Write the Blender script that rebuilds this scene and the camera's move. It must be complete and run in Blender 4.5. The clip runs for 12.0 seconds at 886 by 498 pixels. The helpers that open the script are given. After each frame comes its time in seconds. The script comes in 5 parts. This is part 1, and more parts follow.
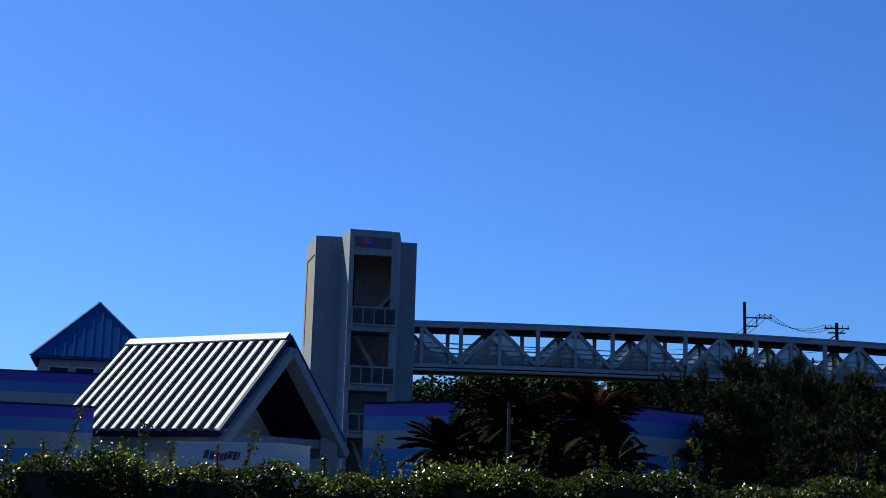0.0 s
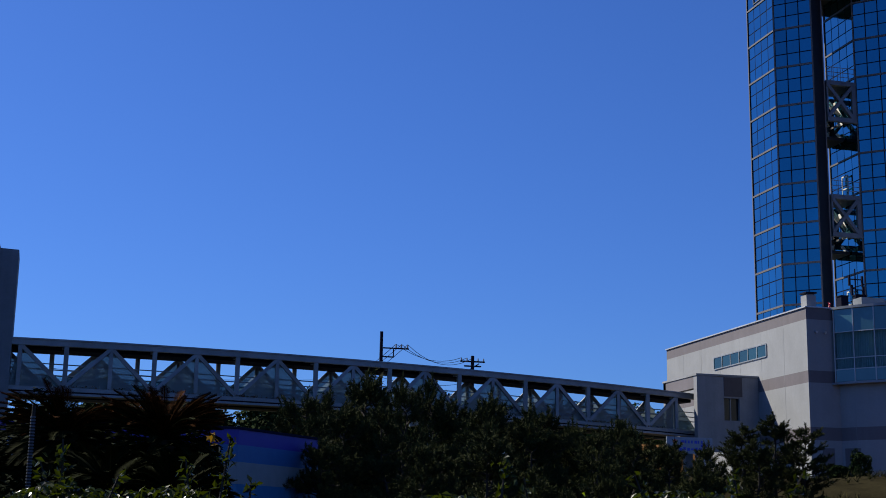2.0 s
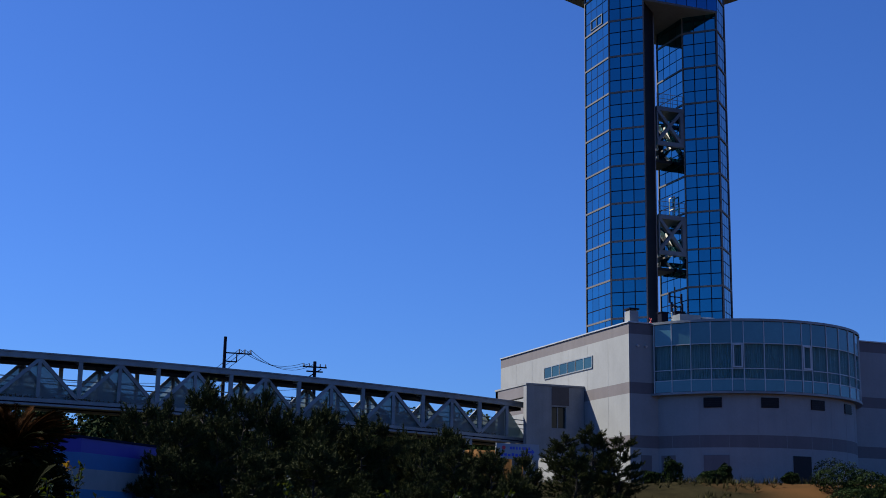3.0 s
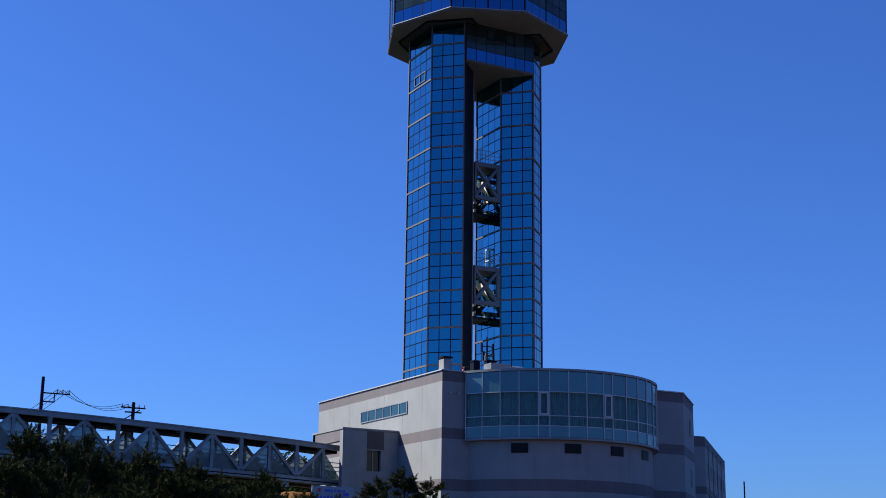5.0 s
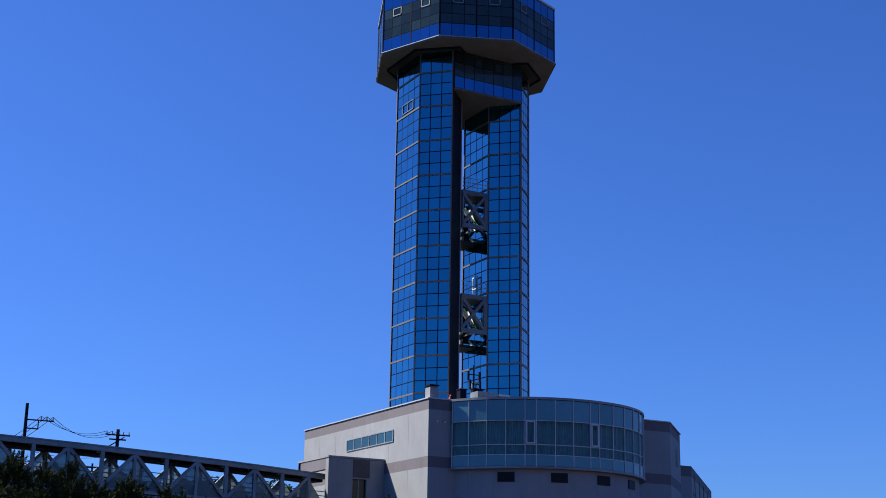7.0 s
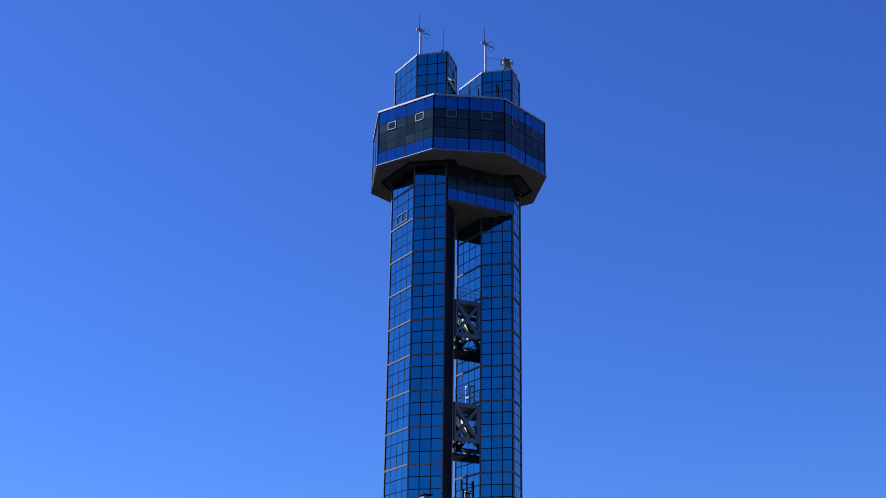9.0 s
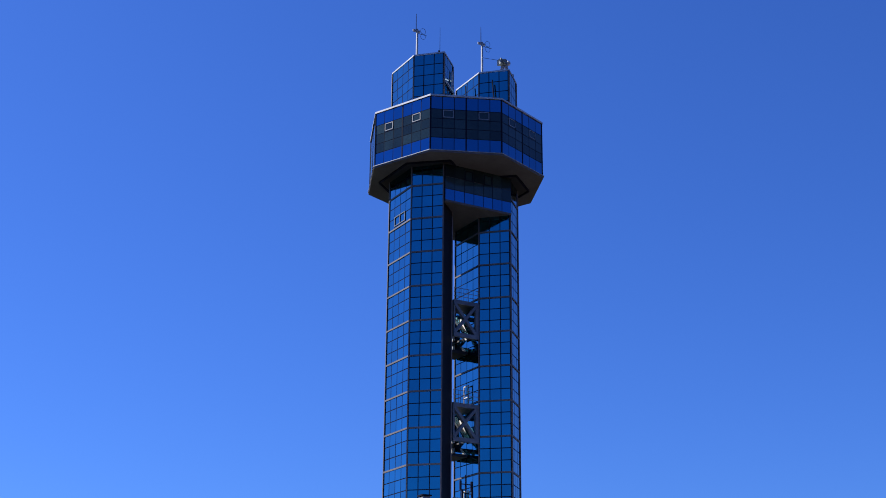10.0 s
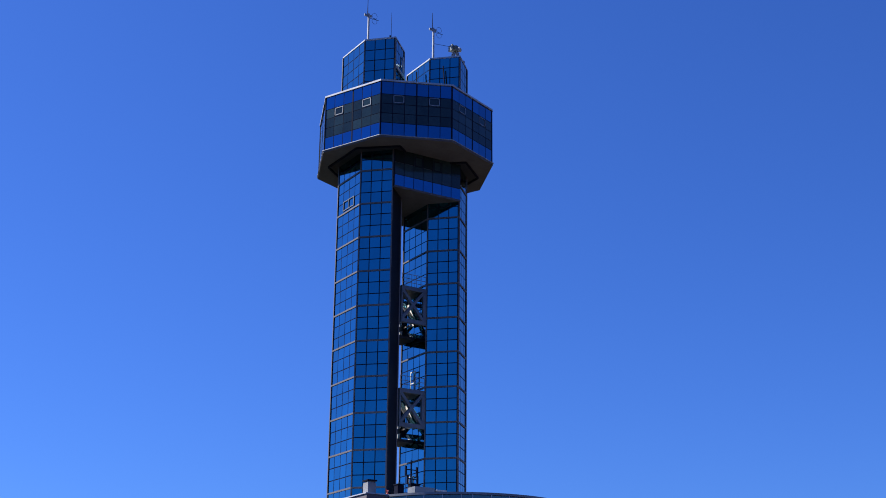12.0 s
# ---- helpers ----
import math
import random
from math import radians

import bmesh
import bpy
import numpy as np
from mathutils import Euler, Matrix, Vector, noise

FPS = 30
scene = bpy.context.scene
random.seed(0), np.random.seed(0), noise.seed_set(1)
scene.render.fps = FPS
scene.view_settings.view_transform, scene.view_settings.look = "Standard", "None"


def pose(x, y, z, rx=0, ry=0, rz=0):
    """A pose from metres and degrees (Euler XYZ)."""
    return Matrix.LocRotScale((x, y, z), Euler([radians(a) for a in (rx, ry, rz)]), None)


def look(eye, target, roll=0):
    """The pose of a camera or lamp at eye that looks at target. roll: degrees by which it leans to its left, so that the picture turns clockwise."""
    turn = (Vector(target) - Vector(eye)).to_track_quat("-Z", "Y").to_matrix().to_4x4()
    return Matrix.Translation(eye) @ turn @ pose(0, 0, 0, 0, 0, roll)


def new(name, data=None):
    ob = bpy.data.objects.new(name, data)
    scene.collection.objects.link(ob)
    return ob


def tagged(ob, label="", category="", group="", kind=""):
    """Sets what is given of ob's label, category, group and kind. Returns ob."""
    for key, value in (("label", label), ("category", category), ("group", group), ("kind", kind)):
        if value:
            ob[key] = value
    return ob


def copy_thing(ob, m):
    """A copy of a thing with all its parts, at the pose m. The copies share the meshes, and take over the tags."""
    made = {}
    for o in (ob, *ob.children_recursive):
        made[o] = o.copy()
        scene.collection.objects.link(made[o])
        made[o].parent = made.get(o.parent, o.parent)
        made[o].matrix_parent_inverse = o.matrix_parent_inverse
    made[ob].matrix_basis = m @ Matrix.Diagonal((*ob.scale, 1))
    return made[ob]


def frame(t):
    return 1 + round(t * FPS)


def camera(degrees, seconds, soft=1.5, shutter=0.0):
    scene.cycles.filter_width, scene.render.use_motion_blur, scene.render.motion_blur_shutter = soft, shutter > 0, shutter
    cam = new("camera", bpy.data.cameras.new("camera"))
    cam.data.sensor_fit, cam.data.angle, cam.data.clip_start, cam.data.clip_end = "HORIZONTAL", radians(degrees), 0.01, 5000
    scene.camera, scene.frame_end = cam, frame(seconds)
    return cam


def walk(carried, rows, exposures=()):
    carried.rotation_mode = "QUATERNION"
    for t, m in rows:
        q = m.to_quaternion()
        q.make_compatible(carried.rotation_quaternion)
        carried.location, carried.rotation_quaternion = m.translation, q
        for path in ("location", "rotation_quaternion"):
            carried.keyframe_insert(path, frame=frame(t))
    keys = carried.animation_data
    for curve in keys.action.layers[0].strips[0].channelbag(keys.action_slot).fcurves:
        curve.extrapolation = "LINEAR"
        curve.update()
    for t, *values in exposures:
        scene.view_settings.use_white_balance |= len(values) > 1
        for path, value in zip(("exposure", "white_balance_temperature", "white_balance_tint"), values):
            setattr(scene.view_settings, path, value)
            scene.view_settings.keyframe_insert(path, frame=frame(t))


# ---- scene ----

# camera: a tripod pan and tilt, the small moves forward stand for the lens's breathing
EYE_Z = 1.6
PATH = [
    (0.0, -0.00, 1.04, 10.134, -1.580, 0.017),
    (0.5, 0.03, 0.78, 10.499, -1.574, -2.375),
    (1.0, 0.11, 1.00, 10.796, -1.247, -6.245),
    (1.5, 0.95, 5.10, 11.722, -0.743, -10.579),
    (2.0, 1.84, 6.97, 12.038, -0.945, -14.811),
    (2.5, 1.62, 5.02, 12.054, -1.054, -17.935),
    (3.0, 1.37, 3.53, 12.203, -0.982, -21.228),
    (3.5, 0.50, 1.07, 12.324, -0.774, -24.592),
    (3.7, 0.44, 0.95, 12.527, -0.771, -25.614),
    (5.3, 0.12, 0.22, 14.213, -0.660, -28.825),
    (5.5, 0.16, 0.29, 14.400, -0.697, -28.725),
    (6.0, 0.19, 0.35, 14.552, -0.898, -28.782),
    (6.5, 0.21, 0.37, 14.674, -0.960, -29.020),
    (7.0, 0.20, 0.38, 15.111, -0.879, -29.343),
    (7.2, 0.16, 0.27, 15.703, -0.760, -29.638),
    (8.8, -0.69, -1.22, 19.263, -0.780, -29.611),
    (9.0, -0.76, -1.33, 19.429, -0.780, -29.603),
    (9.5, -0.80, -1.40, 19.371, -0.617, -29.558),
    (10.0, -0.76, -1.34, 19.449, -0.464, -29.590),
    (10.5, -0.75, -1.32, 19.619, -0.408, -29.704),
    (11.0, -0.77, -1.33, 19.473, -0.500, -30.106),
    (11.5, -0.79, -1.33, 19.368, -0.462, -30.495),
    (12.0, -0.82, -1.32, 18.875, -0.515, -31.933),
]
cam = camera(36.02, 12.0, soft=0.92)
walk(cam, [(t, pose(x, y, EYE_Z, 90 + p, r, w)) for t, x, y, p, r, w in PATH],
     exposures=[(0.0, 0.83, 6600, 2), (1.0, 0.78, 6600, 5), (1.6, 0.55, 6600, 10), (2.4, 0.54, 6560, 11), (2.9, 0.65, 6540, 10), (3.5, 0.86, 6500, 9),
                (5.5, 0.88, 6430, 11), (7.0, 0.87, 6360, 13), (9.0, 0.85, 6130, 18), (12.0, 0.83, 6130, 18)])

# light: clear sky, sun high on the left, a little ahead
SUN_AZ, SUN_EL = -44.0, 45.5
world = bpy.data.worlds.new("sky")
scene.world = world
world.use_nodes = True
wn, wl = world.node_tree.nodes, world.node_tree.links
sky = wn.new("ShaderNodeTexSky")
sky.sky_type = "NISHITA"
sky.sun_disc = False
sky.sun_elevation, sky.sun_rotation = radians(SUN_EL), radians(SUN_AZ)
sky.altitude, sky.air_density, sky.dust_density, sky.ozone_density = 0.0, 1.0, 0.5, 6.0
tint = wn.new("ShaderNodeMix")
tint.data_type, tint.blend_type = "RGBA", "MULTIPLY"
tint.inputs[0].default_value = 1.0
tint.inputs[7].default_value = (0.46, 0.79, 1.46, 1)
wl.new(sky.outputs[0], tint.inputs[6])
wl.new(tint.outputs[2], wn["Background"].inputs[0])
wn["Background"].inputs[1].default_value = 0.0536
sun_data = bpy.data.lights.new("sun", "SUN")
sun_data.energy, sun_data.angle, sun_data.color = 4.9, radians(0.53), (1.0, 0.95, 0.83)
sun = new("sun", sun_data)
az, el = radians(SUN_AZ), radians(SUN_EL)
sun_way = Vector((math.sin(az) * math.cos(el), math.cos(az) * math.cos(el), math.sin(el)))
sun.matrix_world = look(sun_way * 200, (0, 0, 0))


# ---- materials ----
def mat(name, color, rough=0.6, metal=0.0, spread=0.15, scale=3.0, bump=0.0, bump_scale=40.0, stain=0.0, island=0.0,
        per_object=0.0, streak=0.0, spec=0.5, trans=0.0, coat=0.0):
    """A procedural surface: base colour with grain at two scales, optional stains, streaks, relief and variation by piece."""
    m = bpy.data.materials.new(name)
    m.use_nodes = True
    n, l = m.node_tree.nodes, m.node_tree.links
    bsdf = n["Principled BSDF"]
    bsdf.inputs["Roughness"].default_value = rough
    bsdf.inputs["Metallic"].default_value = metal
    bsdf.inputs["Specular IOR Level"].default_value = spec
    bsdf.inputs["Transmission Weight"].default_value = trans
    bsdf.inputs["Coat Weight"].default_value, bsdf.inputs["Coat IOR"].default_value, bsdf.inputs["Coat Roughness"].default_value = coat, 1.7, 0.04
    coord = n.new("ShaderNodeTexCoord")

    def noise_tex(sc, detail=4.0, stretch=None):
        t = n.new("ShaderNodeTexNoise")
        t.inputs["Scale"].default_value, t.inputs["Detail"].default_value = sc, detail
        if stretch:
            mp = n.new("ShaderNodeMapping")
            mp.inputs["Scale"].default_value = stretch
            l.new(coord.outputs["Object"], mp.inputs[0])
            l.new(mp.outputs[0], t.inputs["Vector"])
        else:
            l.new(coord.outputs["Object"], t.inputs["Vector"])
        return t.outputs["Fac"]

    def ramped(fac, low, high):
        r = n.new("ShaderNodeMapRange")
        r.inputs[1].default_value, r.inputs[2].default_value = 0.3, 0.7
        r.inputs[3].default_value, r.inputs[4].default_value = low, high
        l.new(fac, r.inputs[0])
        return r.outputs[0]

    def times(a, b):
        t = n.new("ShaderNodeMath")
        t.operation = "MULTIPLY"
        l.new(a, t.inputs[0])
        l.new(b, t.inputs[1])
        return t.outputs[0]

    value = times(ramped(noise_tex(scale), 1 - spread, 1 + spread), ramped(noise_tex(scale * 9), 1 - spread * 0.5, 1 + spread * 0.5))
    if stain:
        value = times(value, ramped(noise_tex(scale * 0.23, 6.0), 1 - stain, 1.0))
    if streak:
        value = times(value, ramped(noise_tex(1.0, 5.0, (2.2, 2.2, 0.12)), 1 - streak, 1.0))
    if island:
        g = n.new("ShaderNodeNewGeometry")
        r = n.new("ShaderNodeMapRange")
        r.inputs[3].default_value, r.inputs[4].default_value = 1 - island, 1 + island
        l.new(g.outputs["Random Per Island"], r.inputs[0])
        value = times(value, r.outputs[0])
    if per_object:
        g = n.new("ShaderNodeObjectInfo")
        r = n.new("ShaderNodeMapRange")
        r.inputs[3].default_value, r.inputs[4].default_value = 1 - per_object, 1 + per_object
        l.new(g.outputs["Random"], r.inputs[0])
        value = times(value, r.outputs[0])
    mul = n.new("ShaderNodeVectorMath")
    mul.operation = "SCALE"
    mul.inputs[0].default_value = color
    l.new(value, mul.inputs["Scale"])
    l.new(mul.outputs[0], bsdf.inputs["Base Color"])
    if bump:
        b = n.new("ShaderNodeBump")
        b.inputs["Strength"].default_value, b.inputs["Distance"].default_value = 0.6, bump
        l.new(noise_tex(bump_scale), b.inputs["Height"])
        l.new(b.outputs[0], bsdf.inputs["Normal"])
    return m


def glass_sheet(name, color, rough, alpha_trans, back=0.0):
    """Thin translucent sheet: part see-through, part diffuse, with a glossy face."""
    m = bpy.data.materials.new(name)
    m.use_nodes = True
    n, l = m.node_tree.nodes, m.node_tree.links
    bsdf = n["Principled BSDF"]
    bsdf.inputs["Base Color"].default_value = (*color, 1)
    bsdf.inputs["Roughness"].default_value = rough
    see = n.new("ShaderNodeBsdfTransparent")
    see.inputs[0].default_value = (0.75, 0.88, 0.9, 1)
    mix = n.new("ShaderNodeMixShader")
    face = bsdf
    if back:
        glow = n.new("ShaderNodeBsdfTranslucent")
        glow.inputs[0].default_value = (*color, 1)
        face = n.new("ShaderNodeMixShader")
        face.inputs[0].default_value = back
        l.new(bsdf.outputs[0], face.inputs[1])
        l.new(glow.outputs[0], face.inputs[2])
    tex = n.new("ShaderNodeTexNoise")
    tex.inputs["Scale"].default_value = 0.7
    r = n.new("ShaderNodeMapRange")
    r.inputs[3].default_value, r.inputs[4].default_value = alpha_trans - 0.12, alpha_trans + 0.12
    l.new(tex.outputs["Fac"], r.inputs[0])
    l.new(r.outputs[0], mix.inputs[0])
    l.new(face.outputs[0], mix.inputs[1])
    l.new(see.outputs[0], mix.inputs[2])
    l.new(mix.outputs[0], n["Material Output"].inputs[0])
    return m


def leafy(m, share, color):
    """Lets part of the light through a leaf."""
    n, l = m.node_tree.nodes, m.node_tree.links
    tr = n.new("ShaderNodeBsdfTranslucent")
    tr.inputs[0].default_value = (*color, 1)
    mix = n.new("ShaderNodeMixShader")
    mix.inputs[0].default_value = share
    l.new(n["Principled BSDF"].outputs[0], mix.inputs[1])
    l.new(tr.outputs[0], mix.inputs[2])
    l.new(mix.outputs[0], n["Material Output"].inputs[0])
    return m


GLASS = mat("blue_mirror_glass", (0.012, 0.218, 0.31), 0.06, 1.0, coat=0.35, spread=0.06, scale=0.5, per_object=0.10, island=0.10)
# copy of the shaft glass, tinted for the deeper sky it mirrors
DECK_GLASS = mat("mirror_glass_deep_sky_tint", (0.012, 0.13, 0.28), 0.07, 1.0, coat=0.4, spread=0.06, scale=0.5, per_object=0.10, island=0.1)
DARK_GLASS = mat("smoked_glass", (0.018, 0.034, 0.036), 0.08, 0.0, spread=0.2, scale=0.6, per_object=0.5, spec=0.4)
SPANDREL = mat("teal_spandrel_glass", (0.065, 0.165, 0.20), 0.15, 0.2, spread=0.10, scale=0.5, per_object=0.12)
STRIP_GLASS = mat("grey_teal_window_glass", (0.022, 0.06, 0.07), 0.12, 0.15, spread=0.12, scale=0.4, per_object=0.10)
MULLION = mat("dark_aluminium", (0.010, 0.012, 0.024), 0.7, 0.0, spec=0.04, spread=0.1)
BAND = mat("bronze_aluminium", (0.12, 0.108, 0.105), 0.55, 0.0, spread=0.12, stain=0.2)
SOFFIT = mat("grey_metal_soffit", (0.105, 0.102, 0.10), 0.7, 0.0, spread=0.08, stain=0.25)
LAMP_GREEN = mat("grey_green_enamel", (0.13, 0.16, 0.15), 0.5, spread=0.1, stain=0.2)
STAIR = mat("pale_stair_paint", (0.62, 0.60, 0.55), 0.6, spread=0.06)
BLACK_PANEL = mat("black_panel", (0.010, 0.010, 0.014), 0.5, spread=0.2, spec=0.2)
CORE = mat("black_core_and_shade", (0.012, 0.012, 0.016), 0.6, 0.0)
STEEL = mat("painted_steel", (0.25, 0.275, 0.30), 0.5, 0.1, spread=0.12, stain=0.4, scale=1.5)
LINK_STEEL = mat("slate_steel", (0.12, 0.145, 0.175), 0.55, 0.1, spread=0.12, stain=0.3, scale=1.5)
WHITE_STEEL = mat("pale_steel", (0.46, 0.475, 0.49), 0.45, 0.2, spread=0.08, stain=0.2)
PALE_MAST = mat("galvanised_mast", (0.33, 0.35, 0.37), 0.5, 0.3, spread=0.1, stain=0.2)
WALL = mat("pale_panel_wall", (0.25, 0.259, 0.266), 0.75, 0.0, spread=0.06, scale=0.8, streak=0.06, bump=0.004, bump_scale=30)
WALL_BAND = mat("mauve_panel_band", (0.135, 0.120, 0.128), 0.75, 0.0, spread=0.06, scale=0.8, streak=0.12)
DARK_MAUVE = mat("dark_mauve_panel", (0.075, 0.066, 0.072), 0.75, spread=0.1, streak=0.15)
CONCRETE = mat("grey_concrete", (0.195, 0.222, 0.25), 0.85, 0.0, spread=0.10, scale=1.0, streak=0.16, bump=0.006, bump_scale=25)
WORN_PANEL = mat("worn_slate_panel", (0.10, 0.12, 0.16), 0.8, spread=0.3, scale=1.5, stain=0.4)
DARK_INSIDE = mat("dim_interior_render", (0.5, 0.44, 0.41), 0.9, 0.0)
WHITE_ROOF = mat("white_metal_roof", (0.46, 0.445, 0.40), 0.6, 0.0, spec=0.12, spread=0.04, stain=0.08)
NAVY = mat("navy_metal_and_valley_shade", (0.008, 0.014, 0.034), 0.9, 0.0, spec=0.0, spread=0.1)
PYR_BLUE = mat("weathered_blue_roof", (0.010, 0.085, 0.215), 0.9, 0.0, spec=0.0, spread=0.10, scale=1.2, stain=0.06)
ROOF_TRIM = mat("deep_blue_roof_trim", (0.008, 0.06, 0.16), 0.8, 0.0, spec=0.05, spread=0.1)
BARGE = mat("slate_blue_barge", (0.014, 0.04, 0.10), 0.7, spec=0.1, spread=0.12)
PORCH = mat("grey_render", (0.205, 0.225, 0.25), 0.8, 0.0, spread=0.06, stain=0.2)
INDIGO = mat("indigo_paint", (0.030, 0.018, 0.27), 0.5, 0.0, spread=0.06)
MIDBLUE = mat("mid_blue_paint", (0.017, 0.115, 0.29), 0.5, 0.0, spread=0.06)
PALEGREY = mat("pale_grey_paint", (0.23, 0.245, 0.255), 0.6, 0.0, spread=0.06, streak=0.1)
CYANBLUE = mat("light_blue_paint", (0.012, 0.14, 0.30), 0.5, 0.0, spread=0.06)
TRUCK_WHITE = mat("white_truck_paint", (0.36, 0.38, 0.41), 0.35, 0.0, spread=0.03)
RUBBER = mat("black_rubber", (0.02, 0.02, 0.02), 0.8)
INK_RED = mat("red_paint", (0.6, 0.03, 0.05), 0.5)
INK_BLUE = mat("blue_paint", (0.03, 0.06, 0.5), 0.5)
INK_DARK = mat("dark_ink", (0.02, 0.02, 0.04), 0.5)
SIGN_FACE = mat("sign_board", (0.23, 0.27, 0.34), 0.5, spread=0.05)
BARK = mat("pine_bark", (0.025, 0.019, 0.014), 0.95, spread=0.3, scale=6, bump=0.02, bump_scale=30)
NEEDLE = mat("pine_needles", (0.036, 0.042, 0.013), 0.7, spread=0.3, scale=0.5, island=0.5, spec=0.04)
LEAF = leafy(mat("glossy_hedge_leaf", (0.016, 0.023, 0.002), 0.3, spread=0.3, scale=2.0, island=0.8, spec=0.17), 0.24, (0.055, 0.075, 0.002))
# brighter copy of the hedge leaf, backlight painted into its colour
LIT_LEAF = leafy(mat("lit_hedge_leaf", (0.055, 0.085, 0.004), 0.35, spread=0.2, scale=2.0, island=0.5, spec=0.2), 0.45, (0.17, 0.24, 0.004))
RIPE_LEAF = leafy(mat("ripe_yellow_leaf", (0.16, 0.08, 0.006), 0.5, spread=0.2, scale=2.0, island=0.3, spec=0.2), 0.4, (0.26, 0.14, 0.006))
FROND = mat("cycad_frond", (0.012, 0.014, 0.004), 0.8, spec=0.02, spread=0.25, scale=2.0, island=0.4)
DRY_FROND = mat("dry_cycad_frond", (0.045, 0.017, 0.004), 0.9, spec=0.02, spread=0.3, scale=2.0, island=0.4)
DEAD_VINE = mat("dead_brown_vine", (0.12, 0.07, 0.035), 0.9, spec=0.02, spread=0.3, scale=2.0, island=0.4)
# evergreen leaf darkened to paint the shade between the palms
SHADE_LEAF = mat("shaded_evergreen_leaf", (0.008, 0.013, 0.004), 0.8, spec=0.03, spread=0.25, scale=2.0, island=0.4)
WOODS = mat("far_woods", (0.020, 0.034, 0.010), 0.9, spec=0.05, spread=0.3, scale=0.6, island=0.5)
SOIL = mat("bare_soil", (0.13, 0.068, 0.027), 0.95, spec=0.02, spread=0.2, scale=0.5, bump=0.03, bump_scale=4)
def ground_mix():
    """Dark turf that gives way to bare soil on the slope before the tower's building."""
    m = mat("turf_and_soil", (0.020, 0.017, 0.008), 0.95, spread=0.3, scale=0.7, bump=0.03, bump_scale=8, spec=0.02)
    n, l = m.node_tree.nodes, m.node_tree.links
    bsdf = n["Principled BSDF"]
    turf = bsdf.inputs["Base Color"].links[0].from_socket
    co = n.new("ShaderNodeTexCoord")
    xyz = n.new("ShaderNodeSeparateXYZ")
    l.new(co.outputs["Object"], xyz.inputs[0])
    tex = n.new("ShaderNodeTexNoise")
    tex.inputs["Scale"].default_value, tex.inputs["Detail"].default_value = 0.16, 6.0
    l.new(co.outputs["Object"], tex.inputs["Vector"])
    east = n.new("ShaderNodeMapRange")
    east.inputs[1].default_value, east.inputs[2].default_value = 39.0, 46.0
    l.new(xyz.outputs[0], east.inputs[0])
    north = n.new("ShaderNodeMapRange")
    north.inputs[1].default_value, north.inputs[2].default_value = 84.0, 78.0
    l.new(xyz.outputs[1], north.inputs[0])
    both = n.new("ShaderNodeMath")
    both.operation = "MULTIPLY"
    l.new(east.outputs[0], both.inputs[0])
    l.new(north.outputs[0], both.inputs[1])
    add = n.new("ShaderNodeMath")
    add.operation = "MULTIPLY_ADD"
    l.new(tex.outputs["Fac"], add.inputs[0])
    add.inputs[1].default_value = 1.6
    l.new(both.outputs[0], add.inputs[2])
    cut = n.new("ShaderNodeMapRange")
    cut.inputs[1].default_value, cut.inputs[2].default_value = 1.25, 1.85
    l.new(add.outputs[0], cut.inputs[0])
    mix = n.new("ShaderNodeMix")
    mix.data_type = "RGBA"
    l.new(cut.outputs[0], mix.inputs[0])
    l.new(turf, mix.inputs[6])
    mix.inputs[7].default_value = (0.085, 0.042, 0.016, 1)
    l.new(mix.outputs[2], bsdf.inputs["Base Color"])
    return m


GROUND = ground_mix()
LOBBY_GREY = mat("light_concrete", (0.25, 0.257, 0.27), 0.85, spread=0.10, scale=1.0, streak=0.2, bump=0.006, bump_scale=25)
TAN = mat("tan_louvre", (0.26, 0.225, 0.17), 0.8, spread=0.1, streak=0.2)
CURTAIN = mat("pale_green_curtain", (0.55, 0.62, 0.60), 0.8, spread=0.1)


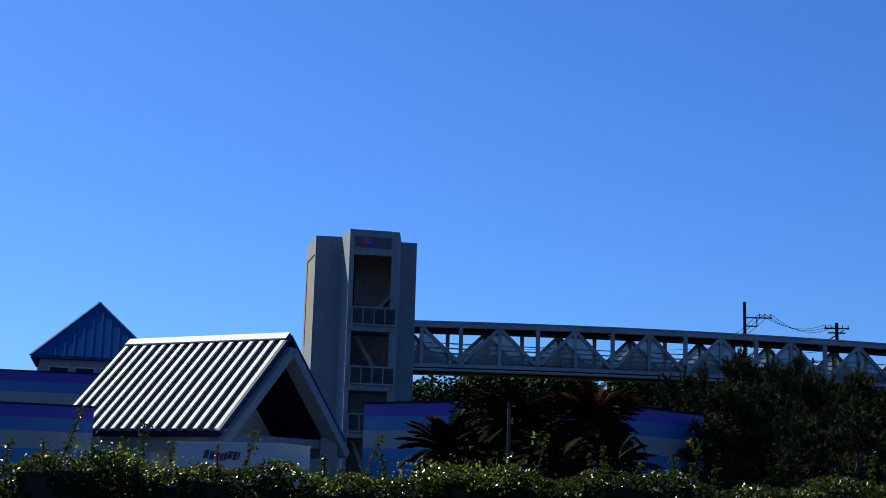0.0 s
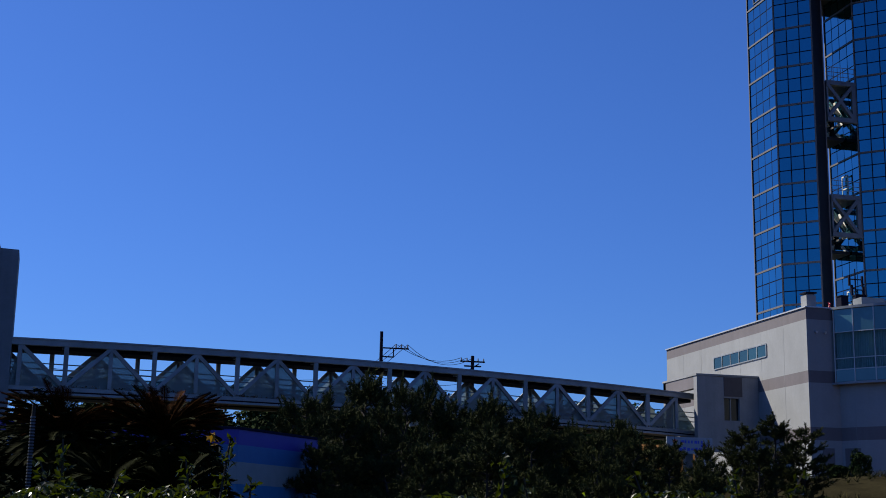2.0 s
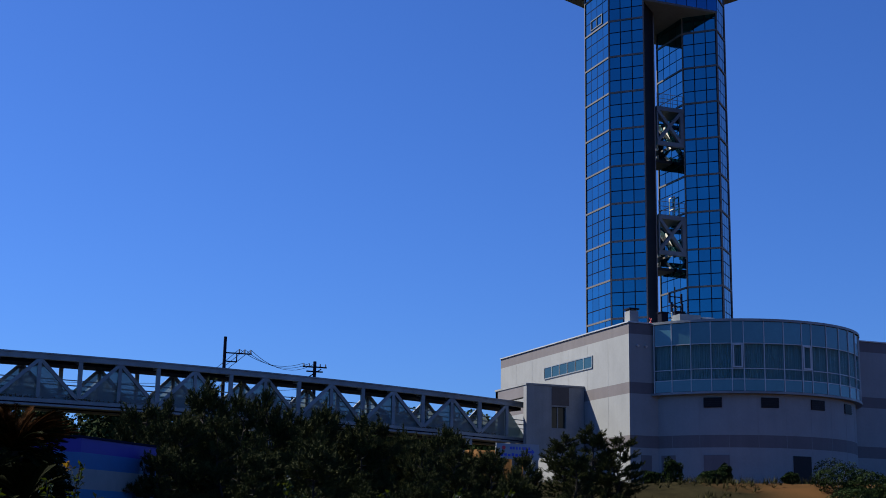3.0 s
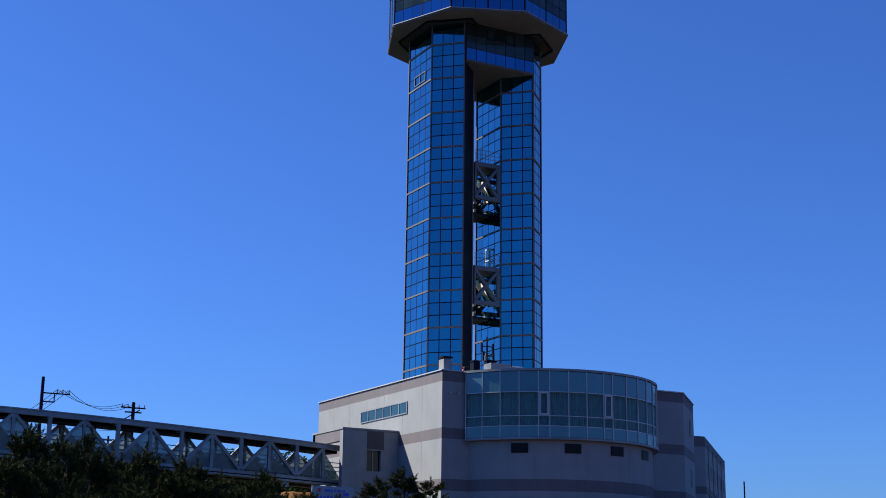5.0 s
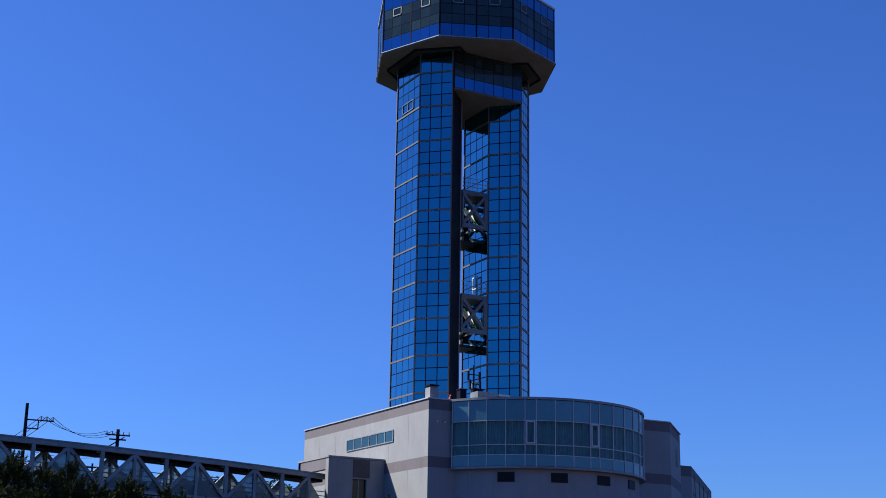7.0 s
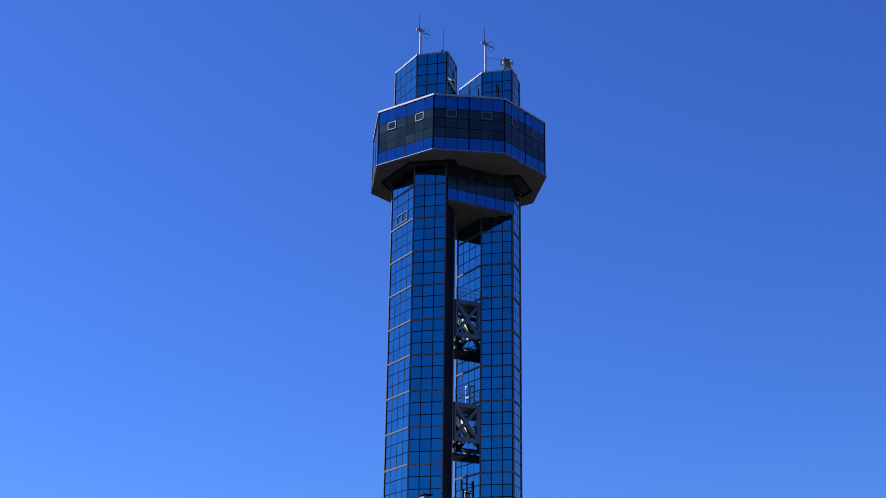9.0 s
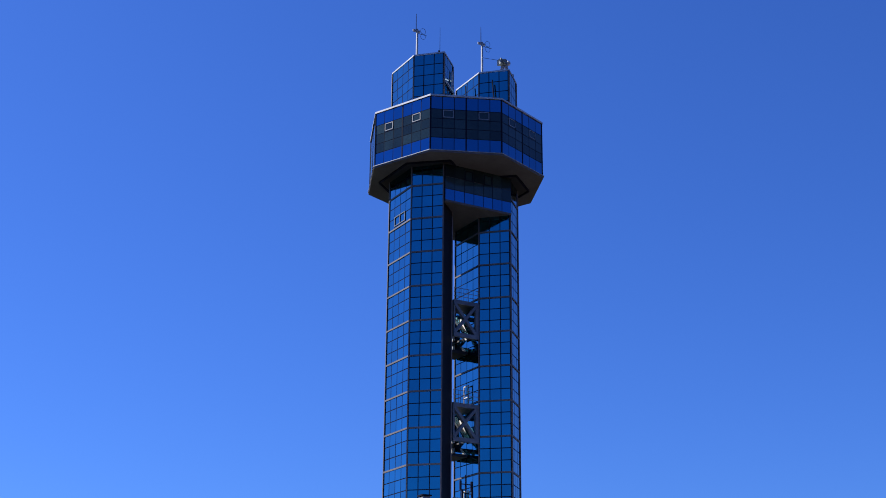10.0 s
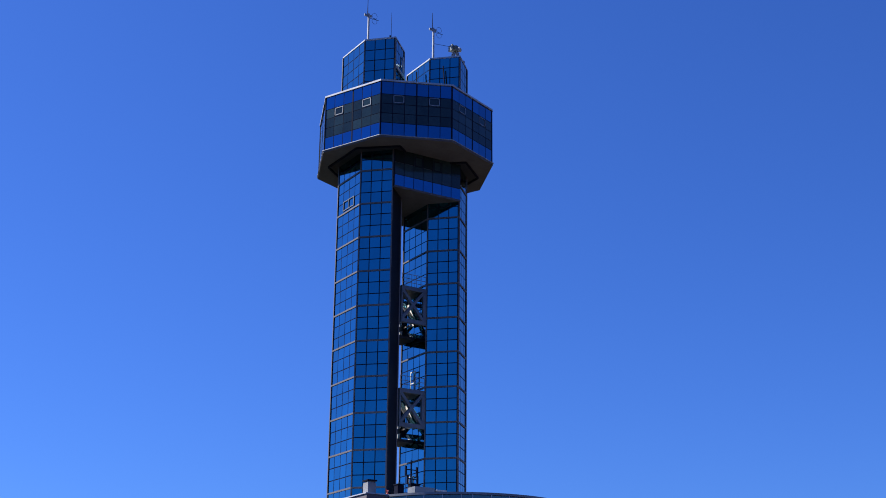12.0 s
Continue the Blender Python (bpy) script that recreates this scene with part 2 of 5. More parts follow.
# ---- builders ----
class Geo:
    """Collects vertices and faces of one part."""
    def __init__(self):
        self.v, self.f = [], []

    def add(self, verts, faces):
        b = len(self.v)
        self.v += [tuple(p) for p in verts]
        self.f += [tuple(b + i for i in q) for q in faces]
        return self

    def box(self, c, size, m=None):
        x, y, z = (s / 2 for s in size)
        pts = [Vector((sx * x, sy * y, sz * z)) for sz in (-1, 1) for sy in (-1, 1) for sx in (-1, 1)]
        if m:
            pts = [m @ p for p in pts]
        return self.add([p + Vector(c) for p in pts], [(0, 2, 3, 1), (4, 5, 7, 6), (0, 1, 5, 4), (2, 6, 7, 3), (0, 4, 6, 2), (1, 3, 7, 5)])

    def span(self, x0, x1, y0, y1, z0, z1):
        return self.box(((x0 + x1) / 2, (y0 + y1) / 2, (z0 + z1) / 2), (x1 - x0, y1 - y0, z1 - z0))

    def prism(self, poly, z0, z1):
        k = len(poly)
        area = sum(poly[i][0] * poly[(i + 1) % k][1] - poly[(i + 1) % k][0] * poly[i][1] for i in range(k))
        if area < 0:
            poly = poly[::-1]
        return self.add([(x, y, z0) for x, y in poly] + [(x, y, z1) for x, y in poly],
                        [tuple(range(k))[::-1], tuple(range(k, 2 * k))] + [(i, (i + 1) % k, k + (i + 1) % k, k + i) for i in range(k)])

    def beam(self, p, q, w, h, up=(0, 0, 1)):
        p, q = Vector(p), Vector(q)
        d = (q - p).normalized()
        s = d.cross(Vector(up))
        s = s.normalized() if s.length > 1e-4 else Vector((1, 0, 0))
        u = s.cross(d)
        pts = [e + s * (a * w / 2) + u * (b * h / 2) for e in (p, q) for a, b in ((-1, -1), (1, -1), (1, 1), (-1, 1))]
        return self.add(pts, [(0, 3, 2, 1)[::-1], (4, 5, 6, 7)[::-1], (0, 1, 5, 4)[::-1], (1, 2, 6, 5)[::-1], (2, 3, 7, 6)[::-1], (3, 0, 4, 7)[::-1]])

    def tube(self, p, q, r0, r1=None, n=8):
        r1 = r0 if r1 is None else r1
        p, q = Vector(p), Vector(q)
        d = (q - p).normalized()
        s = d.orthogonal().normalized()
        u = d.cross(s)
        ring = [(math.cos(i * math.tau / n), math.sin(i * math.tau / n)) for i in range(n)]
        pts = [p + (s * a + u * b) * r0 for a, b in ring] + [q + (s * a + u * b) * r1 for a, b in ring]
        return self.add(pts, [tuple(range(n))[::-1], tuple(range(n, 2 * n))] + [(i, (i + 1) % n, n + (i + 1) % n, n + i) for i in range(n)])

    def mesh(self, name, material):
        me = bpy.data.meshes.new(name)
        me.from_pydata(self.v, [], self.f)
        me.materials.append(material)
        me.update()
        return me


def part(name, geo, material, parent, label="", at=None):
    """One mesh object under a thing or a part."""
    me = geo.mesh(name, material) if isinstance(geo, Geo) else geo
    ob = new(name, me)
    ob.parent = parent
    if at is not None:
        ob.matrix_basis = at
    if label:
        ob["label"] = label
    return ob


def thing(name, label, category, group="", kind="", at=(0, 0, 0), turn=0):
    ob = new(name)
    ob.matrix_basis = pose(*at, 0, 0, turn)
    return tagged(ob, label, category, group, kind)


def solid(name, geo, material, label, category, group="", kind="", at=None):
    ob = new(name, geo.mesh(name, material))
    if at is not None:
        ob.matrix_basis = at
    return tagged(ob, label, category, group, kind)


def face_grid(a, b):
    """Local frame of an upright face from a to b: x along, z up, y inwards, with its length."""
    a, b = Vector((*a, 0)), Vector((*b, 0))
    d = b - a
    return Matrix.Translation(a) @ Matrix.Rotation(math.atan2(d.y, d.x), 4, "Z"), d.length


# ---- ground ----
def smooth(a, b, x):
    t = min(1, max(0, (x - a) / (b - a)))
    return t * t * (3 - 2 * t)


def height(x, y):
    r = 0.6 * x + 0.8 * y
    far = smooth(600, 300, math.hypot(x, y))
    h = 5.3 * smooth(64, 84, r) * far
    h += 0.25 * noise.noise((x * 0.08, y * 0.08, 0)) * smooth(60, 75, r) * far
    return h


def ground():
    xs = [-3000, -1200, -500, -250, -140, -90, -60, -40] + [-30 + 3 * i for i in range(48)] + [125, 150, 190, 260, 420, 800, 1600, 3000]
    ys = [-3000, -1000, -300, -100, -40, -10] + [3 * i for i in range(52)] + [170, 200, 260, 350, 520, 900, 1800, 3500]
    g = Geo()
    g.v = [(x, y, height(x, y)) for y in ys for x in xs]
    w = len(xs)
    g.f = [(j * w + i, j * w + i + 1, (j + 1) * w + i + 1, (j + 1) * w + i) for j in range(len(ys) - 1) for i in range(w - 1)]
    me = g.mesh("ground", GROUND)
    for p in me.polygons:
        p.use_smooth = True
    tagged(new("ground", me), "dry brown soil and rough ground rising to the tower", "ground", kind="structure")


ground()


# ---- observation tower ----
TX, TY = 57.0, 99.0
BAND_Z, BAND_H = 37.46, 3.08
SHAFT_TOP = 59.6
HEXAGON = [(-2.07, 2.1), (-2.07, -2.1), (0.0, -4.12), (2.07, -2.1), (2.07, 2.1), (0.0, 4.12)]


def tower_shaft(parent, cx, cy, single, inner):
    base = 5.0
    poly = [(cx + 0.93 * x, cy + 0.955 * y) for x, y in HEXAGON]
    core = part("shaft", Geo().prism(poly, base, SHAFT_TOP - 0.3), CORE, parent, "dark core behind the mirror glass")
    rim = Geo().prism([(cx + x * 1.012, cy + y * 1.008) for x, y in HEXAGON], SHAFT_TOP - 0.14, SHAFT_TOP)
    part("coping", rim, WHITE_STEEL, core, "pale metal coping")
    lines = [BAND_Z + BAND_H * k for k in range(-10, 8)]
    rails = Geo()
    for k in range(6):
        a, b = HEXAGON[k], HEXAGON[(k + 1) % 6]
        m, length = face_grid((cx + a[0], cy + a[1]), (cx + b[0], cy + b[1]))
        cols = 4 if k in (0, 3) else 3
        w = length / cols
        rows = [(z + BAND_H / 3 * r, r) for z in lines for r in range(3)]
        rows = [(z, r) for z, r in rows if 13.0 < z < 49.0]
        rows += [(SHAFT_TOP - 0.12 - BAND_H / 3 * (q + 1), 1) for q in range(10)]
        joined = Geo()
        blank = inner and k == 2
        if blank:
            part("blank_panel", Geo().span(0.03, length - 0.03, 0.0, 0.1, 13.0, 48.6), BLACK_PANEL, core, "plain black panel facing the gap", at=m)
        for i in range(cols):
            for z, r in rows:
                if blank and z < 49:
                    continue
                top = min(z + BAND_H / 3, SHAFT_TOP - 0.12)
                lo = z + (0.08 if r == 0 else 0.04)
                hi = top - (0.08 if r == 2 else 0.04)
                if hi - lo < 0.2:
                    continue
                sway = (random.uniform(-0.004, 0.004), random.uniform(-0.004, 0.004))
                x0, x1 = i * w + 0.04, (i + 1) * w - 0.04
                pane = [(x0, 0.02 + sway[0], lo), (x1, 0.02 - sway[0], lo), (x1, 0.02 - sway[0] + sway[1], hi), (x0, 0.02 + sway[0] + sway[1], hi)]
                pts = pane + [(x, y + 0.03, zz) for x, y, zz in pane]
                faces = [(0, 1, 2, 3), (7, 6, 5, 4), (0, 4, 5, 1), (1, 5, 6, 2), (2, 6, 7, 3), (3, 7, 4, 0)]
                if k == single:
                    part("pane", Geo().add(pts, faces), GLASS, core, at=m)
                else:
                    joined.add(pts, faces)
        if joined.v:
            tagged(part("panes", joined, GLASS, core, "mirror-blue glass panes", at=m), kind="stuff")
        g = Geo()
        z_low = 48.7 if blank else 13.0
        for i in range(cols + 1):
            g.span(i * w - 0.045, i * w + 0.045, 0.034 if z_low > 40 else 0.036, 0.14, z_low, SHAFT_TOP - 0.14)
        for z, r in rows:
            if r and z > z_low:
                g.span(0, length, 0.04, 0.14, z - 0.045, z + 0.045)
        part("mullions", g, MULLION, core, "dark thin glazing bars", at=m)
        for z in lines:
            if 13 < z < 48 and not blank:
                part("band", Geo().span(-0.01, length + 0.01, -0.045, 0.12, z - 0.07, z + 0.07), BAND, core, at=m)
        part("corner_trim", Geo().span(-0.05, 0.05, -0.05, 0.05, 13.0, SHAFT_TOP - 0.14), BAND, core, at=m)
        if inner and k == 0:
            f = Geo().span(w * 1.05, w * 2.95, -0.05, 0.02, 43.86, 43.93).span(w * 1.05, w * 2.95, -0.05, 0.02, 44.68, 44.75)
            f.span(w * 1.05, w * 1.12, -0.05, 0.02, 43.93, 44.68).span(w * 2.88, w * 2.95, -0.05, 0.02, 43.93, 44.68).span(w * 1.97, w * 2.03, -0.05, 0.02, 43.93, 44.68)
            part("vent_window", f, LINK_STEEL, core, "pale opening window frame", at=m)
    return core


def observation_deck(parent):
    R0, z0, z1 = 8.2, 48.62, 53.95
    octagon = [(TX + R0 * math.cos(math.pi + k * math.pi / 4), TY + R0 * math.sin(math.pi + k * math.pi / 4)) for k in range(8)]
    inner = [(TX + (x - TX) * 0.985, TY + (y - TY) * 0.985) for x, y in octagon]
    deck = part("observation_deck", Geo().prism(inner, z0 + 0.1, z1 - 0.1), CORE, parent, "eight-sided glazed viewing deck")
    outer = [(TX + (x - TX) * 1.012, TY + (y - TY) * 1.012) for x, y in octagon]
    part("soffit", Geo().prism(outer, z0 - 0.05, z0 + 0.12), SOFFIT, deck, "flat grey metal soffit")
    part("sill_edge", Geo().prism([(TX + (x - TX) * 1.02, TY + (y - TY) * 1.02) for x, y in octagon], z0 + 0.1, z0 + 0.155), PALE_MAST, deck, "pale metal sill edge")
    part("roof_edge", Geo().prism(outer, z1 - 0.06, z1 + 0.1), WHITE_STEEL, deck, "pale metal roof edge")
    levels = [z0 + 0.2, z0 + 1.35, z0 + 2.25, z0 + 3.15, z0 + 4.05, z1 - 0.08]
    for k in range(8):
        m, length = face_grid(octagon[k], octagon[(k + 1) % 8])
        cols = 6
        w = length / cols
        for i in range(cols):
            for r in range(5):
                lo, hi = levels[r] + 0.03, levels[r + 1] - 0.03
                x0, x1 = i * w + 0.03, (i + 1) * w - 0.03
                see = 1 <= r <= 3
                part("window_pane", Geo().span(x0, x1, 0.0, 0.03, lo, hi), DARK_GLASS if see else DECK_GLASS, deck, at=m)
            if i in (1, 4) and k < 4:
                f = Geo()
                x0, x1, lo, hi = i * w + 0.05, (i + 1) * w - 0.05, levels[3] + 0.12, levels[4] - 0.05
                f.span(x0, x1, -0.03, 0.01, lo, lo + 0.07).span(x0, x1, -0.03, 0.01, hi - 0.07, hi)
                f.span(x0, x0 + 0.07, -0.03, 0.01, lo, hi).span(x1 - 0.07, x1, -0.03, 0.01, lo, hi)
                part("vent_window", f, STEEL, deck, "small opening window frame", at=m)
        g = Geo()
        for i in range(cols + 1):
            t = 0.06 if i in (0, 3, 6) else 0.03
            g.span(i * w - t, i * w + t, -0.02 if t > 0.05 else 0.01, 0.08, z0 + 0.12, z1 - 0.06)
        for z in levels[:-1]:
            g.span(0, length, 0.012, 0.08, z - 0.025, z + 0.025)
        part("mullions", g, MULLION, deck, "dark glazing bars", at=m)
    # glazed room between the shafts, below the deck
    y0, za, zb = TY - 4.3, 45.05, z0
    xl, xr = TX - 3.4, TX + 3.4
    room = part("link_room", Geo().prism([(xl, y0 + 0.1), (xr, y0 + 0.1), (xr, TY + 4.2), (xl, TY + 4.2)], za, zb), SOFFIT, parent, "glazed room linking the two shafts")
    for i in range(7):
        w = (xr - xl) / 7
        for lo, hi, mm in ((za + 0.15, za + 1.15, DECK_GLASS), (za + 1.2, za + 2.3, DARK_GLASS), (za + 2.35, zb - 0.05, DARK_GLASS)):
            part("window_pane", Geo().span(xl + i * w + 0.03, xl + (i + 1) * w - 0.03, y0 + 0.03, y0 + 0.06, lo, hi), mm, room)
    g = Geo()
    for i in range(8):
        g.span(xl + i * w - 0.03, xl + i * w + 0.03, y0 + 0.05, y0 + 0.11, za + 0.1, zb)
    for i in (2, 4):
        f = Geo()
        a0, a1, lo, hi = xl + i * w + 0.1, xl + (i + 1) * w - 0.1, za + 2.3, zb - 0.35
        f.span(a0, a1, y0 - 0.01, y0 + 0.04, lo, lo + 0.06).span(a0, a1, y0 - 0.01, y0 + 0.04, hi - 0.06, hi)
        f.span(a0, a0 + 0.06, y0 - 0.01, y0 + 0.04, lo + 0.06, hi - 0.06).span(a1 - 0.06, a1, y0 - 0.01, y0 + 0.04, lo + 0.06, hi - 0.06)
        part("vent_window", f, MULLION, room, "small opening window frame")
    part("sill_band", Geo().span(xl, xr, y0 - 0.02, y0 + 0.12, za - 0.05, za + 0.12), SOFFIT, room, "grey metal edge")
    part("mullions", g, MULLION, room)
    # flat black plates paint the recess shade where the shafts enter the deck
    for cx in (TX - 3.4, TX + 3.4):
        ring = [(cx + x * 1.36, TY + y * 1.2) for x, y in HEXAGON]
        part("recess", Geo().prism(ring, z0 - 0.1, z0 - 0.04), CORE, deck, "black plate painting the recess shade round the shaft")
        edge = [(cx + x * 1.44, TY + y * 1.25) for x, y in HEXAGON]
        lip = Geo()
        for k in range(6):
            a, c = edge[k], edge[(k + 1) % 6]
            lip.beam((*a, z0 - 0.12), (*c, z0 - 0.12), 0.14, 0.16)
        part("recess_lip", lip, MULLION, deck, "dark metal lip round the recess")


def link_frame(parent, z):
    """Cross-braced steel landing between the shafts."""
    x0, x1, y0, y1 = TX - 1.25, TX + 1.25, TY - 2.2, TY + 2.2
    fr = part("link_landing", Geo().span(x0, x1, y0, TY + 0.5, z - 0.35, z), LINK_STEEL, parent, "grey steel landing between the shafts")
    for y in (y0 + 0.15, y1 - 0.15):
        part("bottom_beam", Geo().span(x0, x1, y - 0.15, y + 0.15, z - 3.3, z - 2.95), LINK_STEEL, fr)
        part("side_post", Geo().span(x0, x0 + 0.14, y - 0.12, y + 0.12, z - 2.95, z - 0.35), LINK_STEEL, fr)
        part("side_post", Geo().span(x1 - 0.3, x1, y - 0.12, y + 0.12, z - 2.95, z - 0.35), LINK_STEEL, fr)
        part("cross_brace", Geo().beam((x0 + 0.1, y, z - 0.35), (x1 - 0.25, y, z - 2.95), 0.26, 0.34, (0, 1, 0)), LINK_STEEL, fr)
        part("cross_brace", Geo().beam((x1 - 0.25, y - 0.003, z - 0.35), (x0 + 0.1, y - 0.003, z - 2.95), 0.25, 0.34, (0, 1, 0)), LINK_STEEL, fr)
    part("top_beam", Geo().span(x0, x1, y1 - 0.3, y1, z - 0.35, z), LINK_STEEL, fr)
    # landing and flight take the core's black to paint the gap's shade
    part("lower_landing", Geo().span(x0, x1, TY - 0.3, TY + 1.9, z - 4.2, z - 3.95), CORE, fr, "lower landing, underside shade painted near-black")
    part("stair_flight", Geo().beam((x1 - 0.35, TY + 1.5, z - 0.4), (x1 - 0.35, TY - 1.2, z - 3.1), 0.5, 0.14), CORE, fr, "stair flight with its shade painted near-black")
    # zigzag stair stringers, edge on to the gap: pale plates shaped as sunlit slivers
    for dx, outline in ((1.1, ((0.85, -0.75), (0.6, -0.75), (-0.35, -2.2), (-0.35, -2.9), (0.3, -2.9))),
                        (1.1, ((0.75, -3.35), (0.45, -3.35), (-0.25, -3.94), (0.15, -3.94))),
                        (0.3, ((1.0, -2.2), (0.8, -2.2), (0.3, -2.9), (0.75, -2.9))),
                        (0.3, ((0.95, -3.35), (0.35, -3.35), (0.5, -3.94), (0.8, -3.94)))):
        q = [(TX + dx, TY + y, z + dz) for y, dz in outline]
        k = len(q)
        part("stringer", Geo().add(q + [(x + 0.06, y, zz) for x, y, zz in q], [tuple(range(k))[::-1], tuple(range(k, 2 * k))] + [(i, (i + 1) % k, k + (i + 1) % k, k + i) for i in range(k)]), STAIR, fr, "pale stringer plate cut to a sunlit sliver")
    r = Geo()
    for h in (0.35, 0.7, 1.1):
        r.tube((x0, y0 + 0.05, z + h), (x1, y0 + 0.05, z + h), 0.025, n=6)
    for i in range(6):
        x = x0 + 0.05 + i * (x1 - x0 - 0.1) / 5
        r.tube((x, y0 + 0.05, z), (x, y0 + 0.05, z + 1.1), 0.02, n=6)
    part("railing", r, STEEL, fr, "thin pipe railing")
    if z < 30:
        f = Geo()
        f.span(TX + 1.13, TX + 1.19, TY - 0.7, TY - 0.62, z + 0.02, z + 2.1).span(TX + 1.13, TX + 1.19, TY + 0.1, TY + 0.18, z + 0.02, z + 2.1).span(TX + 1.13, TX + 1.19, TY - 0.62, TY + 0.1, z + 2.0, z + 2.1).span(TX + 1.13, TX + 1.19, TY - 0.62, TY + 0.1, z + 1.0, z + 1.08)
        part("landing_door", f, STAIR, fr, "pale steel door frame")


def mast(parent, x, y, z, h, loops=True):
    m = part("mast", Geo().tube((x, y, z - 0.2), (x, y, z + h * 0.7), 0.125, 0.10), PALE_MAST, parent, "pale antenna mast")
    part("whip", Geo().tube((x - 0.12, y, z + h * 0.66), (x - 0.12, y, z + h), 0.04, 0.02, 6), MULLION, m)
    part("bracket", Geo().span(x - 0.45, x + 0.3, y - 0.06, y + 0.06, z + h * 0.64, z + h * 0.68), STEEL, m)
    if loops:
        g = Geo()
        for dz in (0.0, 0.55):
            for i in range(10):
                a, b = i * math.tau / 10, (i + 1) * math.tau / 10
                c = Vector((x + 0.62, y, z + h * 0.585 + dz))
                g.tube(c + Vector((0.27 * math.cos(a), 0, 0.3 * math.sin(a))), c + Vector((0.27 * math.cos(b), 0, 0.3 * math.sin(b))), 0.015, n=4)
        g.tube((x, y, z + h * 0.62), (x + 1.05, y, z + h * 0.62), 0.025, n=5)
        part("loop_antenna", g, MULLION, m)


def observation_tower():
    t = thing("observation_tower", "tall twin-shaft tower clad in mirror-blue glass with a viewing deck", "tower")
    shafts = [tower_shaft(t, TX - 3.5, TY, 1, True), tower_shaft(t, TX + 3.4, TY, 1, False)]
    observation_deck(t)
    for z in (36.98, 27.85, 18.7):
        link_frame(t, z)
    mast(t, TX - 4.4, TY - 0.5, SHAFT_TOP, 5.3)
    mast(t, TX + 2.05, TY - 1.5, SHAFT_TOP, 5.2)
    part("whip_antenna", Geo().tube((TX - 2.9, TY - 2.0, SHAFT_TOP), (TX - 2.9, TY - 2.0, SHAFT_TOP + 1.2), 0.08, n=6)
         .tube((TX - 2.8, TY - 2.0, SHAFT_TOP + 1.1), (TX - 2.8, TY - 2.0, SHAFT_TOP + 3.6), 0.025, 0.012, 6), MULLION, t, "thin whip antenna")
    px, py, pz = TX + 3.75, TY - 2.75, SHAFT_TOP
    d = part("lamp_bracket", Geo().span(px - 0.75, px + 0.75, py - 0.3, py + 0.3, pz, pz + 0.22)
             .beam((px - 0.42, py, pz + 0.2), (px - 0.12, py, pz + 1.0), 0.16, 0.3).beam((px + 0.42, py, pz + 0.2), (px + 0.16, py, pz + 1.0), 0.16, 0.3)
             .span(px - 0.3, px + 0.35, py - 0.1, py + 0.1, pz + 0.85, pz + 1.02)
             .span(px + 0.55, px + 0.95, py - 0.15, py + 0.2, pz, pz + 0.3), STEEL, t, "grey steel bracket on the roof")
    part("searchlight", Geo().span(px - 0.55, px + 0.1, py - 0.35, py + 0.25, pz + 1.02, pz + 1.5)
         .span(px - 0.62, px - 0.5, py - 0.38, py + 0.28, pz + 1.0, pz + 1.56).tube((px - 0.2, py - 0.35, pz + 1.25), (px - 0.2, py - 0.5, pz + 1.25), 0.2, 0.23, 16), LAMP_GREEN, d, "boxy grey-green searchlight")
    part("dish", Geo().tube((px + 0.12, py, pz + 1.15), (px + 0.4, py - 0.1, pz + 1.36), 0.12, 0.25, 16).tube((px + 0.4, py - 0.1, pz + 1.36), (px + 0.5, py - 0.13, pz + 1.43), 0.25, 0.16, 16), WHITE_STEEL, d, "small white dish")
    part("tie_rod", Geo().tube((TX + 2.05, TY - 1.5, pz + 2.0), (px - 0.5, py, pz + 1.45), 0.02, n=5), MULLION, d, "thin dark tie")
    # dark poles leaning before the right-hand shaft's head, on the deck roof
    for k, u, z1, lean in ((1, 0.52, 58.4, -0.1), (0, 0.66, 58.7, -0.12)):
        a, c = HEXAGON[k], HEXAGON[k + 1]
        m, length = face_grid((TX + 3.4 + a[0], TY + a[1]), (TX + 3.4 + c[0], TY + c[1]))
        part("pole", Geo().tube((u * length + 0.25, -0.55, 54.0), (u * length + lean, -0.5, z1), 0.07, 0.06, 8), MULLION, t, "dark leaning pole on the deck roof", at=m)
    # pale frame of a hatch in the glass that faces the gap
    a, c = HEXAGON[2], HEXAGON[3]
    m, length = face_grid((TX - 3.4 + a[0], TY + a[1]), (TX - 3.4 + c[0], TY + c[1]))
    part("hatch_frame", Geo().span(length * 0.7, length * 0.78, -0.08, 0.02, SHAFT_TOP - 2.8, SHAFT_TOP - 1.0)
         .span(0.1, length - 0.05, -0.08, 0.02, SHAFT_TOP - 3.0, SHAFT_TOP - 2.8), WHITE_STEEL, t, "pale hatch frame", at=m)


observation_tower()


# ---- tower's base building ----
VISION = glass_sheet("tinted_vision_glass", (0.02, 0.065, 0.085), 0.1, 0.84)
ROOF = 16.0
CX, CY, CR = 54.3, 85.2, 8.9


